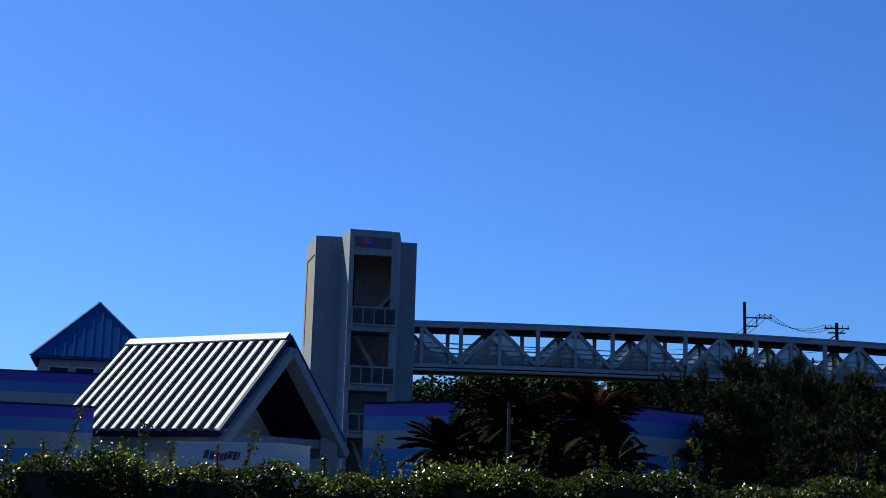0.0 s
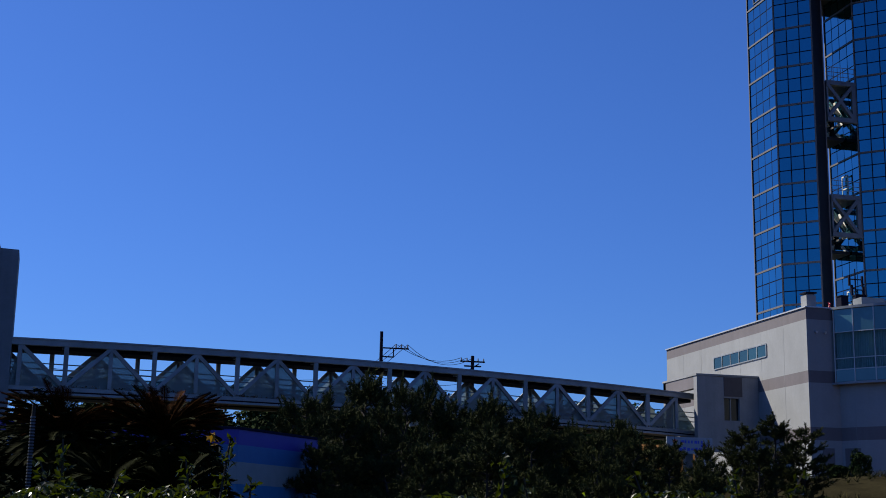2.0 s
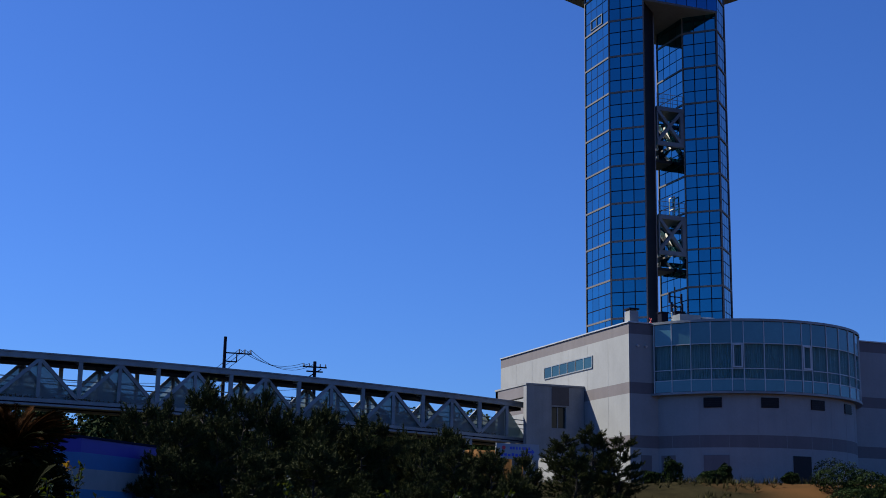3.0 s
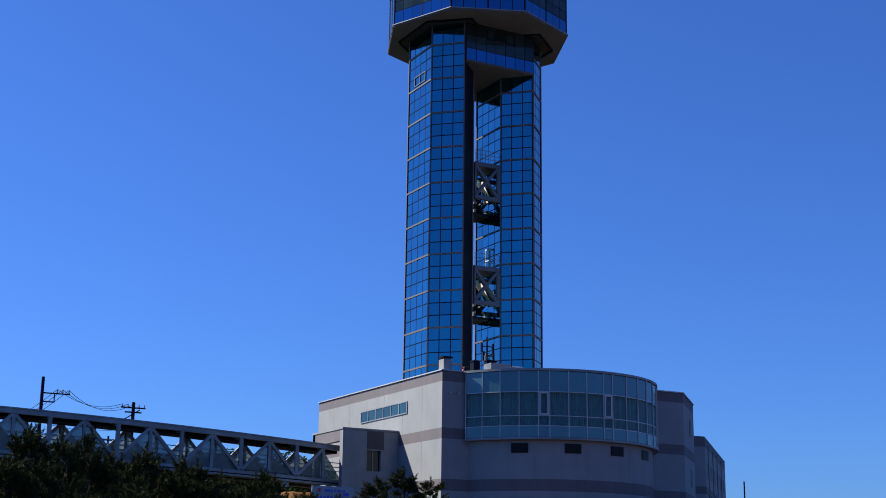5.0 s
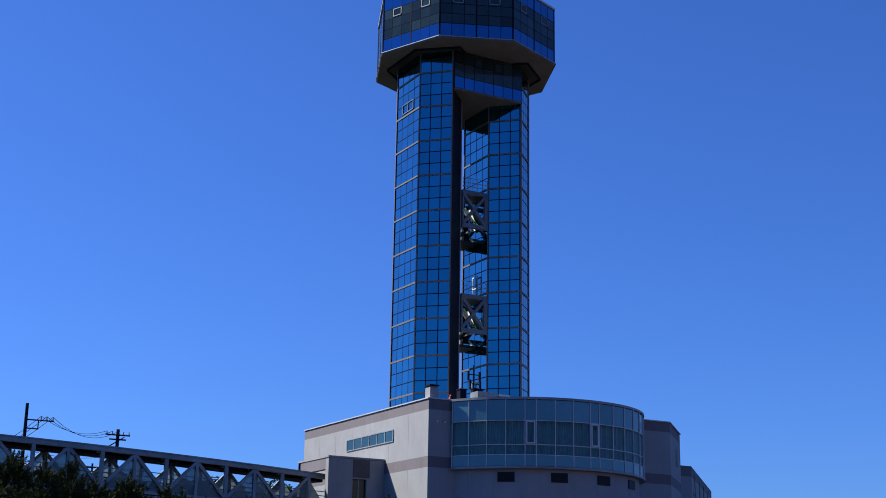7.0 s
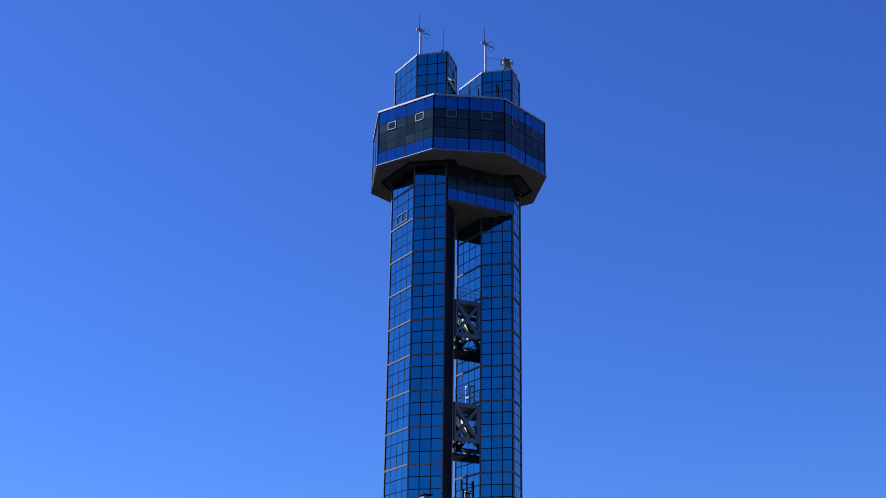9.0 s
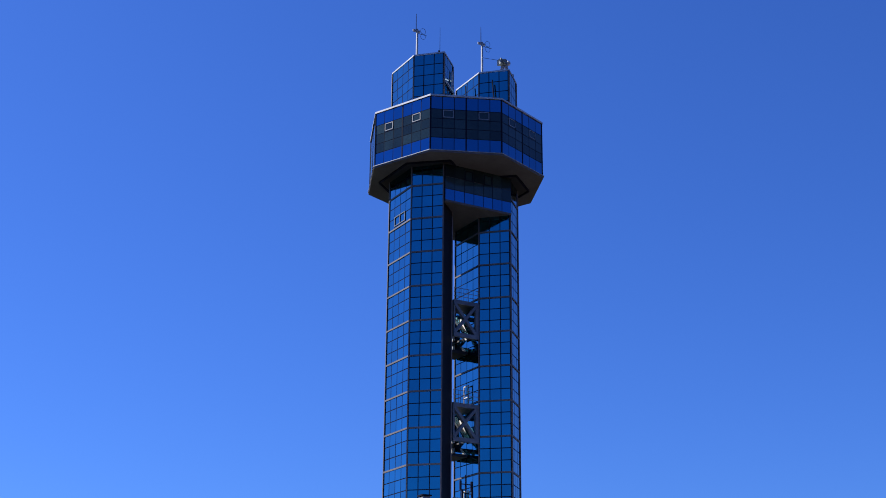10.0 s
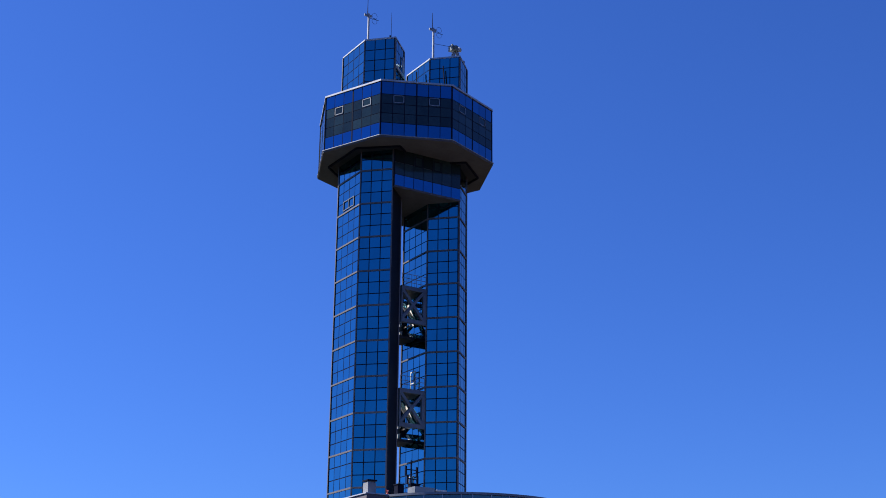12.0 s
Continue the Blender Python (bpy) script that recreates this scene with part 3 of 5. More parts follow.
def base_building():
    b = thing("base_building", "pale panelled building with mauve bands and a curved glazed storey", "building")
    zg = 4.6
    body = [(44.5, 81.6), (65.2, 81.6), (70.2, 86.6), (70.2, 106.0), (50.0, 106.0), (44.5, 102.5)]
    layers = [(zg, 7.87, WALL), (7.87, 8.66, WALL_BAND), (8.66, 11.36, WALL), (11.36, 12.1, WALL_BAND), (12.1, 15.27, WALL), (15.27, ROOF, WALL_BAND)]
    for z0, z1, m in layers:
        part("wall", Geo().prism(body, z0, z1), m, b, "mauve band" if m is WALL_BAND else "pale wall panels")
    part("coping", Geo().prism([(44.42, 81.52), (65.23, 81.52), (70.28, 86.55), (70.28, 106.08), (49.97, 106.08), (44.42, 102.55)], ROOF, ROOF + 0.08), WHITE_STEEL, b, "pale metal coping")
    # joints of the wall panels
    for i in range(6):
        y = 84.5 + i * 3.0
        part("panel_joint", Geo().span(44.494, 44.52, y - 0.008, y + 0.008, zg, 15.2), WALL, b)
    # strip window
    y0, y1, z0, z1 = 86.75, 94.4, 13.55, 14.44
    w = part("strip_window", Geo().span(44.44, 44.6, y0, y1, z0, z0 + 0.07).span(44.44, 44.6, y0, y1, z1 - 0.07, z1), STEEL, b, "row of six window lights")
    n = 6
    for i in range(n + 1):
        y = y0 + i * (y1 - y0) / n
        part("window_frame", Geo().span(44.44, 44.6, y - 0.04, y + 0.04, z0 + 0.07, z1 - 0.07), STEEL, w)
        if i < n:
            part("pane", Geo().span(44.47, 44.5, y + 0.06, y + (y1 - y0) / n - 0.06, z0 + 0.07, z1 - 0.07), STRIP_GLASS, w)
    # drum: plain lower wall, glazed storey above
    def arc(r, a0=-158, a1=-18, n=48):
        return [(CX + r * math.cos(radians(a0 + (a1 - a0) * i / n)), CY + r * math.sin(radians(a0 + (a1 - a0) * i / n))) for i in range(n + 1)]
    for z0, z1, m in ((zg, 7.87, WALL), (7.87, 8.66, WALL_BAND), (8.66, 11.27, WALL)):
        part("curved_wall", Geo().prism(arc(CR - 0.4), z0, z1), m, b, "curved mauve band" if m is WALL_BAND else "curved pale wall")
    glazing = part("curved_glazing", Geo().prism(arc(CR - 0.6), 11.4, ROOF - 0.1), CORE, b, "curved curtain wall with closed curtains behind")
    pleats = []
    for i, (x, y) in enumerate(arc(CR - 0.3, n=460)):
        k = 1 + (0.008 * math.sin(i * 1.9) + 0.004 * math.sin(i * 0.37))
        pleats.append((CX + (x - CX) * k, CY + (y - CY) * k))
    part("curtain", Geo().prism(pleats, 12.17, 14.47), CURTAIN, glazing, "pale green pleated curtains")
    part("sill", Geo().prism(arc(CR + 0.06), 11.26, 11.4), STEEL, glazing)
    part("head", Geo().prism(arc(CR + 0.06), ROOF - 0.1, ROOF + 0.06), STEEL, glazing)
    levels = [11.4, 12.17, 12.85, 14.47, ROOF - 0.1]
    angles, a, k = [], -154.7, 0
    while a < -18:
        angles.append(a)
        a += 4.9 if k in (4, 8) else 8.4
        k += 1
    for i, a0 in enumerate(angles[:-1]):
        a1 = angles[i + 1]
        p, q = [(CX + CR * math.cos(radians(s)), CY + CR * math.sin(radians(s))) for s in (a0, a1)]
        m, length = face_grid(p, q)
        for r in range(4):
            part("pane", Geo().span(0.03, length - 0.03, 0.02, 0.05, levels[r] + 0.03, levels[r + 1] - 0.03), SPANDREL if r in (0, 3) else VISION, glazing, at=m)
        part("mullion", Geo().span(-0.03, 0.03, -0.03, 0.1, 11.4, ROOF - 0.1), WHITE_STEEL, glazing, at=m)
        for z in levels[1:-1]:
            part("transom", Geo().span(0.035, length - 0.035, 0.0, 0.08, z - 0.025, z + 0.025), WHITE_STEEL, glazing, at=m)
        if a1 - a0 < 5:
            f = Geo()
            f.span(0.06, length - 0.06, -0.05, 0.02, 12.9, 13.0).span(0.06, length - 0.06, -0.05, 0.02, 14.34, 14.44)
            f.span(0.06, 0.16, -0.05, 0.02, 13.0, 14.34).span(length - 0.16, length - 0.06, -0.05, 0.02, 13.0, 14.34)
            part("opening_light", f, WHITE_STEEL, glazing, "pale opening window frame", at=m)
    # vents and doors of the lower wall
    def on_wall(name, a, w, z0, z1, m, label, deep=0.1):
        c = (CX + (CR - 0.4) * math.cos(radians(a)), CY + (CR - 0.4) * math.sin(radians(a)))
        o = part(name, Geo().box((0, 0, (z0 + z1) / 2), (deep, w, z1 - z0)), m, b, label, at=pose(c[0], c[1], 0, 0, 0, a))
        return o
    for k in range(9):
        on_wall("panel_joint", -148 + k * 12.5, 0.014, zg, 11.0, WALL, "", 0.016)
    for a in (-129.6, -105.2, -81.5, -58):
        v = on_wall("vent", a, 1.15, 10.4, 11.04, BLACK_PANEL, "dark louvred vent")
        for i in range(4):
            part("slat", Geo().box((0.06, 0, 10.5 + i * 0.14), (0.06, 1.15, 0.03)), BLACK_PANEL, v)
    # flush doors; at -91 a black slab paints an open doorway's shade
    for a, w, h in ((-150, 1.0, 7.4), (-128.5, 1.6, 7.4), (-91, 1.3, 7.4)):
        on_wall("door", a, w, zg, h, WALL_BAND if a != -91 else BLACK_PANEL, "metal door of the lower wall")
    part("door", Geo().span(45.3, 46.05, 81.55, 81.62, zg, 7.4), WALL_BAND, b, "metal door of the lower wall")
    for x in (45.1, 45.7):
        s = part("spotlight", Geo().tube((x, 81.6, 14.52), (x, 81.4, 14.46), 0.06, 0.08, 10), WHITE_STEEL, b, "small white wall spotlight")
    part("chimney", Geo().span(44.75, 45.4, 81.9, 82.6, ROOF, ROOF + 0.85).span(44.85, 45.3, 82.0, 82.5, ROOF + 0.85, ROOF + 0.95), WALL, b, "short white flue")
    part("flue_cap", Geo().span(44.7, 45.45, 81.85, 82.65, ROOF + 0.95, ROOF + 1.05), MULLION, b)
    part("roof_plant", Geo().span(47.6, 49.2, 80.3, 81.3, ROOF + 0.06, ROOF + 0.62), STEEL, b, "grey plant box")
    part("roof_plant", Geo().span(49.4, 50.0, 80.3, 81.0, ROOF + 0.06, ROOF + 0.42).span(49.3, 50.15, 80.2, 81.1, ROOF + 0.42, ROOF + 0.52), WHITE_STEEL, b, "white plant box with a lid")
    for x, y, w, dd, h, mm in ((46.9, 81.3, 0.5, 0.5, 0.75, MULLION), (48.3, 81.6, 0.7, 0.4, 0.95, MULLION), (50.5, 81.2, 0.35, 0.3, 0.3, STEEL)):
        part("roof_plant", Geo().span(x - w / 2, x + w / 2, y - dd / 2, y + dd / 2, ROOF + 0.06, ROOF + h).span(x - w / 2 - 0.05, x + w / 2 + 0.05, y - dd / 2 - 0.05, y + dd / 2 + 0.05, ROOF + h, ROOF + h + 0.05), mm, b, "dark plant box")
    an = part("antenna_pole", Geo().tube((47.9, 81.4, ROOF), (47.9, 81.4, ROOF + 2.6), 0.06, 0.04), MULLION, b, "roof antenna pole with panel aerials")
    for dx, dz in ((-0.45, 1.6), (0.45, 1.6), (-0.3, 1.0), (0.5, 0.95)):
        part("panel_aerial", Geo().span(47.9 + dx - 0.06, 47.9 + dx + 0.06, 81.28, 81.4, ROOF + dz - 0.1, ROOF + dz + 0.55)
             .span(min(47.9, 47.9 + dx), max(47.9, 47.9 + dx), 81.36, 81.44, ROOF + dz + 0.3, ROOF + dz + 0.36), MULLION, an)
    part("red_fitting", Geo().tube((46.5, 82.0, ROOF), (46.3, 82.0, ROOF + 0.5), 0.035, n=6).tube((46.25, 82.0, ROOF), (46.45, 82.0, ROOF + 0.45), 0.035, n=6), INK_RED, b, "small red roof fitting")
    # windows of the canted end
    m, length = face_grid((65.2, 81.6), (70.2, 86.6))
    for z in (9.3, 13.2):
        part("slit_window", Geo().span(length * 0.55, length * 0.68, -0.03, 0.05, z, z + 1.3), BLACK_PANEL, b, "narrow window", at=m)


base_building()


def wing_building():
    b = thing("wing_building", "grey far wing with rows of dark windows", "building")
    a, c = (76.8, 93.3), (93.6, 110.6)
    m, length = face_grid(a, c)
    wing = [(70.5, 93.3), (76.8, 93.3), (93.6, 110.6), (90.0, 115.0), (70.5, 108.0)]
    part("wall", Geo().prism(wing, 4.0, 13.6), WALL, b)
    part("wall_band", Geo().prism(wing, 13.6, 14.5), WALL_BAND, b, "mauve roof band")
    part("wall_band", Geo().prism([(70.4, 93.26), (76.82, 93.26), (93.65, 110.6), (90.0, 115.05), (70.4, 108.05)], 9.6, 10.2), WALL_BAND, b, "mauve band")
    for z in (7.0, 10.9):
        for i in range(6):
            x = 1.6 + i * 3.7
            w = part("window", Geo().span(x, x + 2.2, -0.02, 0.1, z, z + 1.6), STEEL, b, at=m)
            part("pane", Geo().span(x + 0.1, x + 1.05, -0.026, 0.0, z + 0.1, z + 1.5), BLACK_PANEL, w, at=None)
            part("pane", Geo().span(x + 1.15, x + 2.1, -0.026, 0.0, z + 0.1, z + 1.5), BLACK_PANEL, w, at=None)
    for i in range(4):
        x = 3.0 + i * 5
        part("downpipe", Geo().tube((x, -0.05, 4), (x, -0.05, 14), 0.04, n=8), WALL, b, at=m)


wing_building()


def bridge_lobby():
    """The concrete porch where the footbridge meets the building."""
    b = thing("bridge_lobby", "grey concrete lobby porch joining the footbridge to the building", "porch")
    x0, x1, y0, y1, z0, z1 = 40.1, 44.48, 88.0, 93.3, 4.8, 12.3
    part("side_wall", Geo().span(x0, x0 + 0.9, y0, y0 + 0.5, z0, z1), LOBBY_GREY, b)
    part("front_wall", Geo().span(x0 + 0.9, x1, y0, y0 + 0.4, 10.9, z1 - 0.02).span(x0 + 0.9, x1, y0 + 0.02, y0 + 0.4, z0 + 2.6, 9.45)
         .span(x0 + 0.9, x0 + 1.9, y0 + 0.01, y0 + 0.4, 9.45, 10.9).span(x0 + 3.0, x1, y0 + 0.01, y0 + 0.4, 9.45, 10.9), LOBBY_GREY, b)
    part("panel", Geo().span(x0 + 1.9, x0 + 3.2, y0 - 0.03, y0 - 0.004, 11.0, z1 - 0.05), DARK_MAUVE, b, "dark mauve panel")
    part("window_glass", Geo().span(x0 + 1.9, x0 + 3.0, y0 + 0.25, y0 + 0.32, 9.45, 10.9), DARK_GLASS, b)
    part("window_frame", Geo().span(x0 + 2.4, x0 + 2.48, y0 + 0.2, y0 + 0.25, 9.45, 10.9), STEEL, b)
    part("roof_slab", Geo().span(x0 - 0.05, x1, y0 - 0.05, y1 + 0.05, z1, z1 + 0.12), LOBBY_GREY, b)
    part("beam", Geo().span(x0, x0 + 0.4, y0 + 0.5, y1, 11.5, z1), WALL_BAND, b, "mauve header over the way in")
    part("back_post", Geo().span(x0, x0 + 0.5, y1 - 0.4, y1, z0, z1 - 0.01), LOBBY_GREY, b)
    part("floor_slab", Geo().span(x0 + 0.96, x1, y0 + 0.02, y1 - 0.02, 8.2, 8.7), LOBBY_GREY, b)
    part("post", Geo().span(x0 + 0.05, x0 + 0.55, y0 + 2.0, y0 + 2.5, z0, 8.2), LOBBY_GREY, b)
    s = thing("direction_sign", "pale blue direction sign board with an arrow", "sign")
    X, Y, Z = 36.7, 85.0, 7.03
    part("board", Geo().span(X - 0.1, X + 2.95, Y, Y + 0.1, Z, Z + 1.0), SIGN_FACE, s)
    part("emblem", Geo().tube((X + 0.42, Y - 0.01, Z + 0.72), (X + 0.42, Y + 0.03, Z + 0.72), 0.13, n=16), INK_RED, s, "red round emblem")
    for k, w in enumerate((0.2, 0.12, 0.12, 0.1, 0.26, 0.1, 0.12)):
        part("text_bar", Geo().span(X + 0.85 + 0.22 * k, X + 0.85 + 0.22 * k + min(w, 0.18), Y - 0.012, Y + 0.02, Z + 0.62, Z + 0.80), INK_BLUE, s)
    for k in range(8):
        part("text_bar", Geo().span(X + 0.2 + 0.26 * k, X + 0.38 + 0.26 * k, Y - 0.012, Y + 0.02, Z + 0.17 + 0.03 * (k % 2), Z + 0.38 - 0.03 * (k % 3)), INK_BLUE, s)
    part("arrow", Geo().span(X + 2.15, X + 2.4, Y - 0.012, Y + 0.02, Z + 0.42, Z + 0.58)
         .add([(X + 2.4, Y - 0.012, Z + 0.3), (X + 2.62, Y - 0.012, Z + 0.5), (X + 2.4, Y - 0.012, Z + 0.7)], [(0, 1, 2)]), INK_BLUE, s)
    for x in (X + 0.15, X + 2.55):
        part("post", Geo().tube((x, Y + 0.18, height(x, Y) - 0.2), (x, Y + 0.18, Z + 1.0), 0.07), WHITE_STEEL, s)


bridge_lobby()


# ---- footbridge ----
BX0, BX1 = -2.0, 41.0
BSLOPE = 0.257
BWIDE = 3.0


def bridge_y(x):
    return 79.384 + BSLOPE * x


def bridge_top(x):
    return 11.27 + 0.0307 * x - 0.0008 * x * x


def bridge_low(x):
    return 8.48 + 0.0205 * x - 0.00054 * x * x


def footbridge():
    b = thing("footbridge", "long grey steel truss footbridge with frosted side panels", "bridge")
    node = [-1.49 + 4.53 * k for k in range(10)]
    cut = [BX0] + [x for k in range(9) for x in (node[k], node[k] + 2.265)] + [node[9], BX1]
    cut = sorted(c for c in cut if BX0 <= c <= BX1)

    def at(x, z, side):
        return (x - BSLOPE * side * 0.997, bridge_y(x) + side, z)

    for side in (0.0, BWIDE):
        for c0, c1 in zip(cut[:-1], cut[1:]):
            if c1 - c0 < 0.05:
                continue
            part("top_chord", Geo().beam(at(c0, bridge_top(c0) - 0.14, side), at(c1, bridge_top(c1) - 0.14, side), 0.3, 0.28), STEEL, b)
            part("bottom_chord", Geo().beam(at(c0, bridge_low(c0) + 0.3, side), at(c1, bridge_low(c1) + 0.3, side), 0.3, 0.2), STEEL, b)
            part("lower_flange", Geo().beam(at(c0, bridge_low(c0) + 0.06, side), at(c1, bridge_low(c1) + 0.06, side), 0.34, 0.12), STEEL, b)
            part("web", Geo().beam(at(c0, bridge_low(c0) + 0.16, side), at(c1, bridge_low(c1) + 0.16, side), 0.1, 0.08), MULLION, b)
        for k, x in enumerate(node):
            part("post", Geo().beam(at(x, bridge_low(x) + 0.4, side), at(x, bridge_top(x) - 0.28, side), 0.2, 0.2, (0, 1, 0)), STEEL, b)
            m = x + 2.265
            if m < BX1:
                part("post", Geo().beam(at(m, bridge_low(m) + 0.4, side), at(m, bridge_top(m) - 0.28, side), 0.24, 0.24, (0, 1, 0)), STEEL, b)
                part("diagonal", Geo().beam(at(x, bridge_top(x) - 0.25, side), at(m, bridge_low(m) + 0.4, side), 0.2, 0.22, (0, 1, 0)), STEEL, b)
            p = x - 2.265
            if p > BX0 + 0.1:
                part("diagonal", Geo().beam(at(x, bridge_top(x) - 0.25, side), at(p, bridge_low(p) + 0.4, side), 0.2, 0.22, (0, 1, 0)), STEEL, b)
            # frosted triangular infill under each pair of diagonals, in two sheets
            for s0, s1 in ((x, min(m, BX1)), (max(p, BX0), x)):
                if s1 - s0 < 0.3:
                    continue
                y_in = side + (0.1 if side == 0 else -0.1)
                lo0, lo1 = bridge_low(s0) + 0.42, bridge_low(s1) + 0.42
                if s0 == x:
                    tri = [at(s0, lo0, y_in), at(s1, lo1, y_in), at(s0, bridge_top(x) - 0.3, y_in)]
                else:
                    tri = [at(s0, lo0, y_in), at(s1, lo1, y_in), at(s1, bridge_top(x) - 0.3, y_in)]
                back = [(q[0], q[1] + 0.015, q[2]) for q in tri]
                o = part("frosted_panel", Geo().add(tri + back, [(0, 1, 2), (5, 4, 3), (0, 3, 4, 1), (1, 4, 5, 2), (2, 5, 3, 0)]), FROST, b, "frosted translucent panel")
        for h in (0.55, 0.85, 1.15):
            part("handrail", Geo().tube(at(BX0, bridge_low(BX0) + 0.5 + h, side + (0.25 if side == 0 else -0.25)), at(node[6], bridge_low(node[6]) + 0.5 + h, side + (0.25 if side == 0 else -0.25)), 0.03, n=6)
                 .tube(at(node[6], bridge_low(node[6]) + 0.5 + h, side + (0.25 if side == 0 else -0.25)), at(BX1, bridge_low(BX1) + 0.5 + h, side + (0.25 if side == 0 else -0.25)), 0.03, n=6), STEEL, b)
        for k in range(28):
            x = BX0 + 0.8 + k * 1.5
            part("glass_screen", Geo().beam(at(x, bridge_low(x) + 0.75, side + (0.2 if side == 0 else -0.2)), at(x + 1.3 if x + 1.3 < BX1 else BX1, bridge_low(x) + 0.75, side + (0.2 if side == 0 else -0.2)), 0.012, 0.6), SCREEN, b)
    for c0, c1 in zip(cut[:-1], cut[1:]):
        if c1 - c0 < 0.05:
            continue
        h = BWIDE / 2
        part("roof_panel", Geo().beam(at(c0, bridge_top(c0) + 0.04, h), at(c1, bridge_top(c1) + 0.04, h), BWIDE + 0.5, 0.08), STEEL, b)
        part("deck_panel", Geo().beam(at(c0, bridge_low(c0) + 0.3, h), at(c1, bridge_low(c1) + 0.3, h), BWIDE - 0.32, 0.2), CONCRETE, b)
        part("roof_beam", Geo().beam(at(c0, bridge_top(c0) - 0.2, 0.15), at(c0, bridge_top(c0) - 0.2, BWIDE - 0.15), 0.16, 0.3), STEEL, b)
        # near-black slab paints the shade under the bridge roof
        part("purlin", Geo().beam(at(c0, bridge_top(c0) - 0.26, h), at(c1, bridge_top(c1) - 0.26, h), 1.8, 0.3), MULLION, b, "underside of the roof, shade painted near-black")
    for x in (22.0, 36.2):
        g = Geo().tube(at(x, height(x, bridge_y(x)) - 0.3, 0.8), at(x, bridge_low(x), 0.8), 0.2, n=14)
        part("pier", g, STEEL, b, "round steel pier")
        part("pier_head", Geo().beam(at(x, bridge_low(x) - 0.2, 0), at(x, bridge_low(x) - 0.2, BWIDE), 0.5, 0.38), STEEL, b)


FROST = glass_sheet("frosted_sheet", (0.25, 0.275, 0.295), 0.5, 0.36, 0.45)
SCREEN = glass_sheet("clear_screen", (0.12, 0.20, 0.22), 0.2, 0.72)
footbridge()


RAIL_PANEL = glass_sheet("smoked_rail_sheet", (0.012, 0.013, 0.018), 0.5, 0.55)


# ---- stair tower ----
def stair_tower():
    t = thing("stair_tower", "grey concrete stair tower with open landings", "tower", at=(0, 1.04 * 0.08, 1.6 * 0.08))
    t.scale = (0.92, 0.92, 0.92)
    top = 17.0
    part("left_wing", Geo().prism([(-9.2, 87.8), (-8.2, 83.7), (-6.55, 83.9), (-6.5, 88.0)], -1, top), CONCRETE, t)
    part("back_wall", Geo().prism([(-9.2, 87.82), (-6.6, 88.0), (-2.2, 88.2), (-2.25, 89.6), (-9.0, 89.4)], -1, top - 0.2), CONCRETE, t)
    part("right_wing", Geo().prism([(-3.15, 84.9), (-2.07, 85.1), (-2.16, 88.1), (-3.2, 88.0)], -1, top - 0.05), CONCRETE, t)
    part("left_cheek", Geo().prism([(-6.72, 84.0), (-6.0, 81.3), (-5.72, 81.36), (-6.0, 84.3), (-6.6, 84.4)], -1, top + 0.03), CONCRETE, t)
    part("right_cheek", Geo().prism([(-3.5, 81.84), (-3.05, 81.94), (-3.05, 85.0), (-3.5, 84.9)], -1, top), CONCRETE, t)
    part("header", Geo().prism([(-5.72, 81.38), (-3.5, 81.83), (-3.5, 82.2), (-5.72, 81.75)], 15.5, top + 0.02), CONCRETE, t)
    part("sign_panel", Geo().prism([(-5.7, 81.34), (-3.52, 81.78), (-3.52, 81.83), (-5.7, 81.38)], 15.95, 16.6), WORN_PANEL, t, "worn name panel above the opening")
    part("emblem", Geo().tube((-4.95, 81.38, 16.28), (-4.95, 81.50, 16.28), 0.2, n=14), INK_RED, t, "small red emblem")
    part("emblem", Geo().tube((-4.80, 81.36, 16.2), (-4.80, 81.5, 16.2), 0.15, n=14), INK_BLUE, t, "small blue emblem")
    part("roof_slab", Geo().prism([(-6.0, 81.8), (-3.3, 82.2), (-3.2, 88), (-6.6, 88)], top - 0.3, top - 0.05), CONCRETE, t)
    part("inner_wall", Geo().prism([(-6.0, 86.6), (-3.2, 86.9), (-3.2, 87.1), (-6.0, 86.8)], -1, top - 0.3), DARK_INSIDE, t)
    floors = (11.2, 7.68, 4.9)
    for z in floors:
        s = part("landing", Geo().prism([(-6.0, 81.2), (-3.3, 81.7), (-3.3, 84.2), (-6.0, 84.0)], z - 0.3, z), CONCRETE, t)
        a, c = Vector((-5.68, 81.12, 0)), Vector((-3.12, 81.66, 0))
        for h in (0.08, 1.1):
            part("rail", Geo().beam(a + Vector((0, 0, z + h)), c + Vector((0, 0, z + h)), 0.06, 0.07), STEEL, s, "grey metal rail")
        for i in range(5):
            p = a.lerp(c, i / 4)
            part("baluster", Geo().beam(p + Vector((0, 0, z - 0.25)), p + Vector((0, 0, z + 1.05)), 0.06, 0.06, (0, 1, 0)), STEEL, s)
        for i in range(4):
            p, q = a.lerp(c, i / 4 + 0.012), a.lerp(c, (i + 1) / 4 - 0.012)
            part("railing_panel", Geo().beam(p + Vector((0, 0.02, z + 0.58)), q + Vector((0, 0.02, z + 0.58)), 0.02, 0.9), RAIL_PANEL, s, "dark infill sheet")
        for p in (a, c):
            back = p + Vector((0.1, 0.6, 0))
            for h in (0.1, 1.1):
                part("return_rail", Geo().beam(p + Vector((0, 0, z + h)), back + Vector((0, 0, z + h)), 0.05, 0.05), STEEL, s)
    for z0, z1, flip in ((7.45, 11.0, 0), (4.7, 7.45, 1), (-0.5, 4.7, 0), (11.0, 13.6, 1)):
        x0, x1 = (-5.7, -3.5) if flip else (-3.5, -5.7)
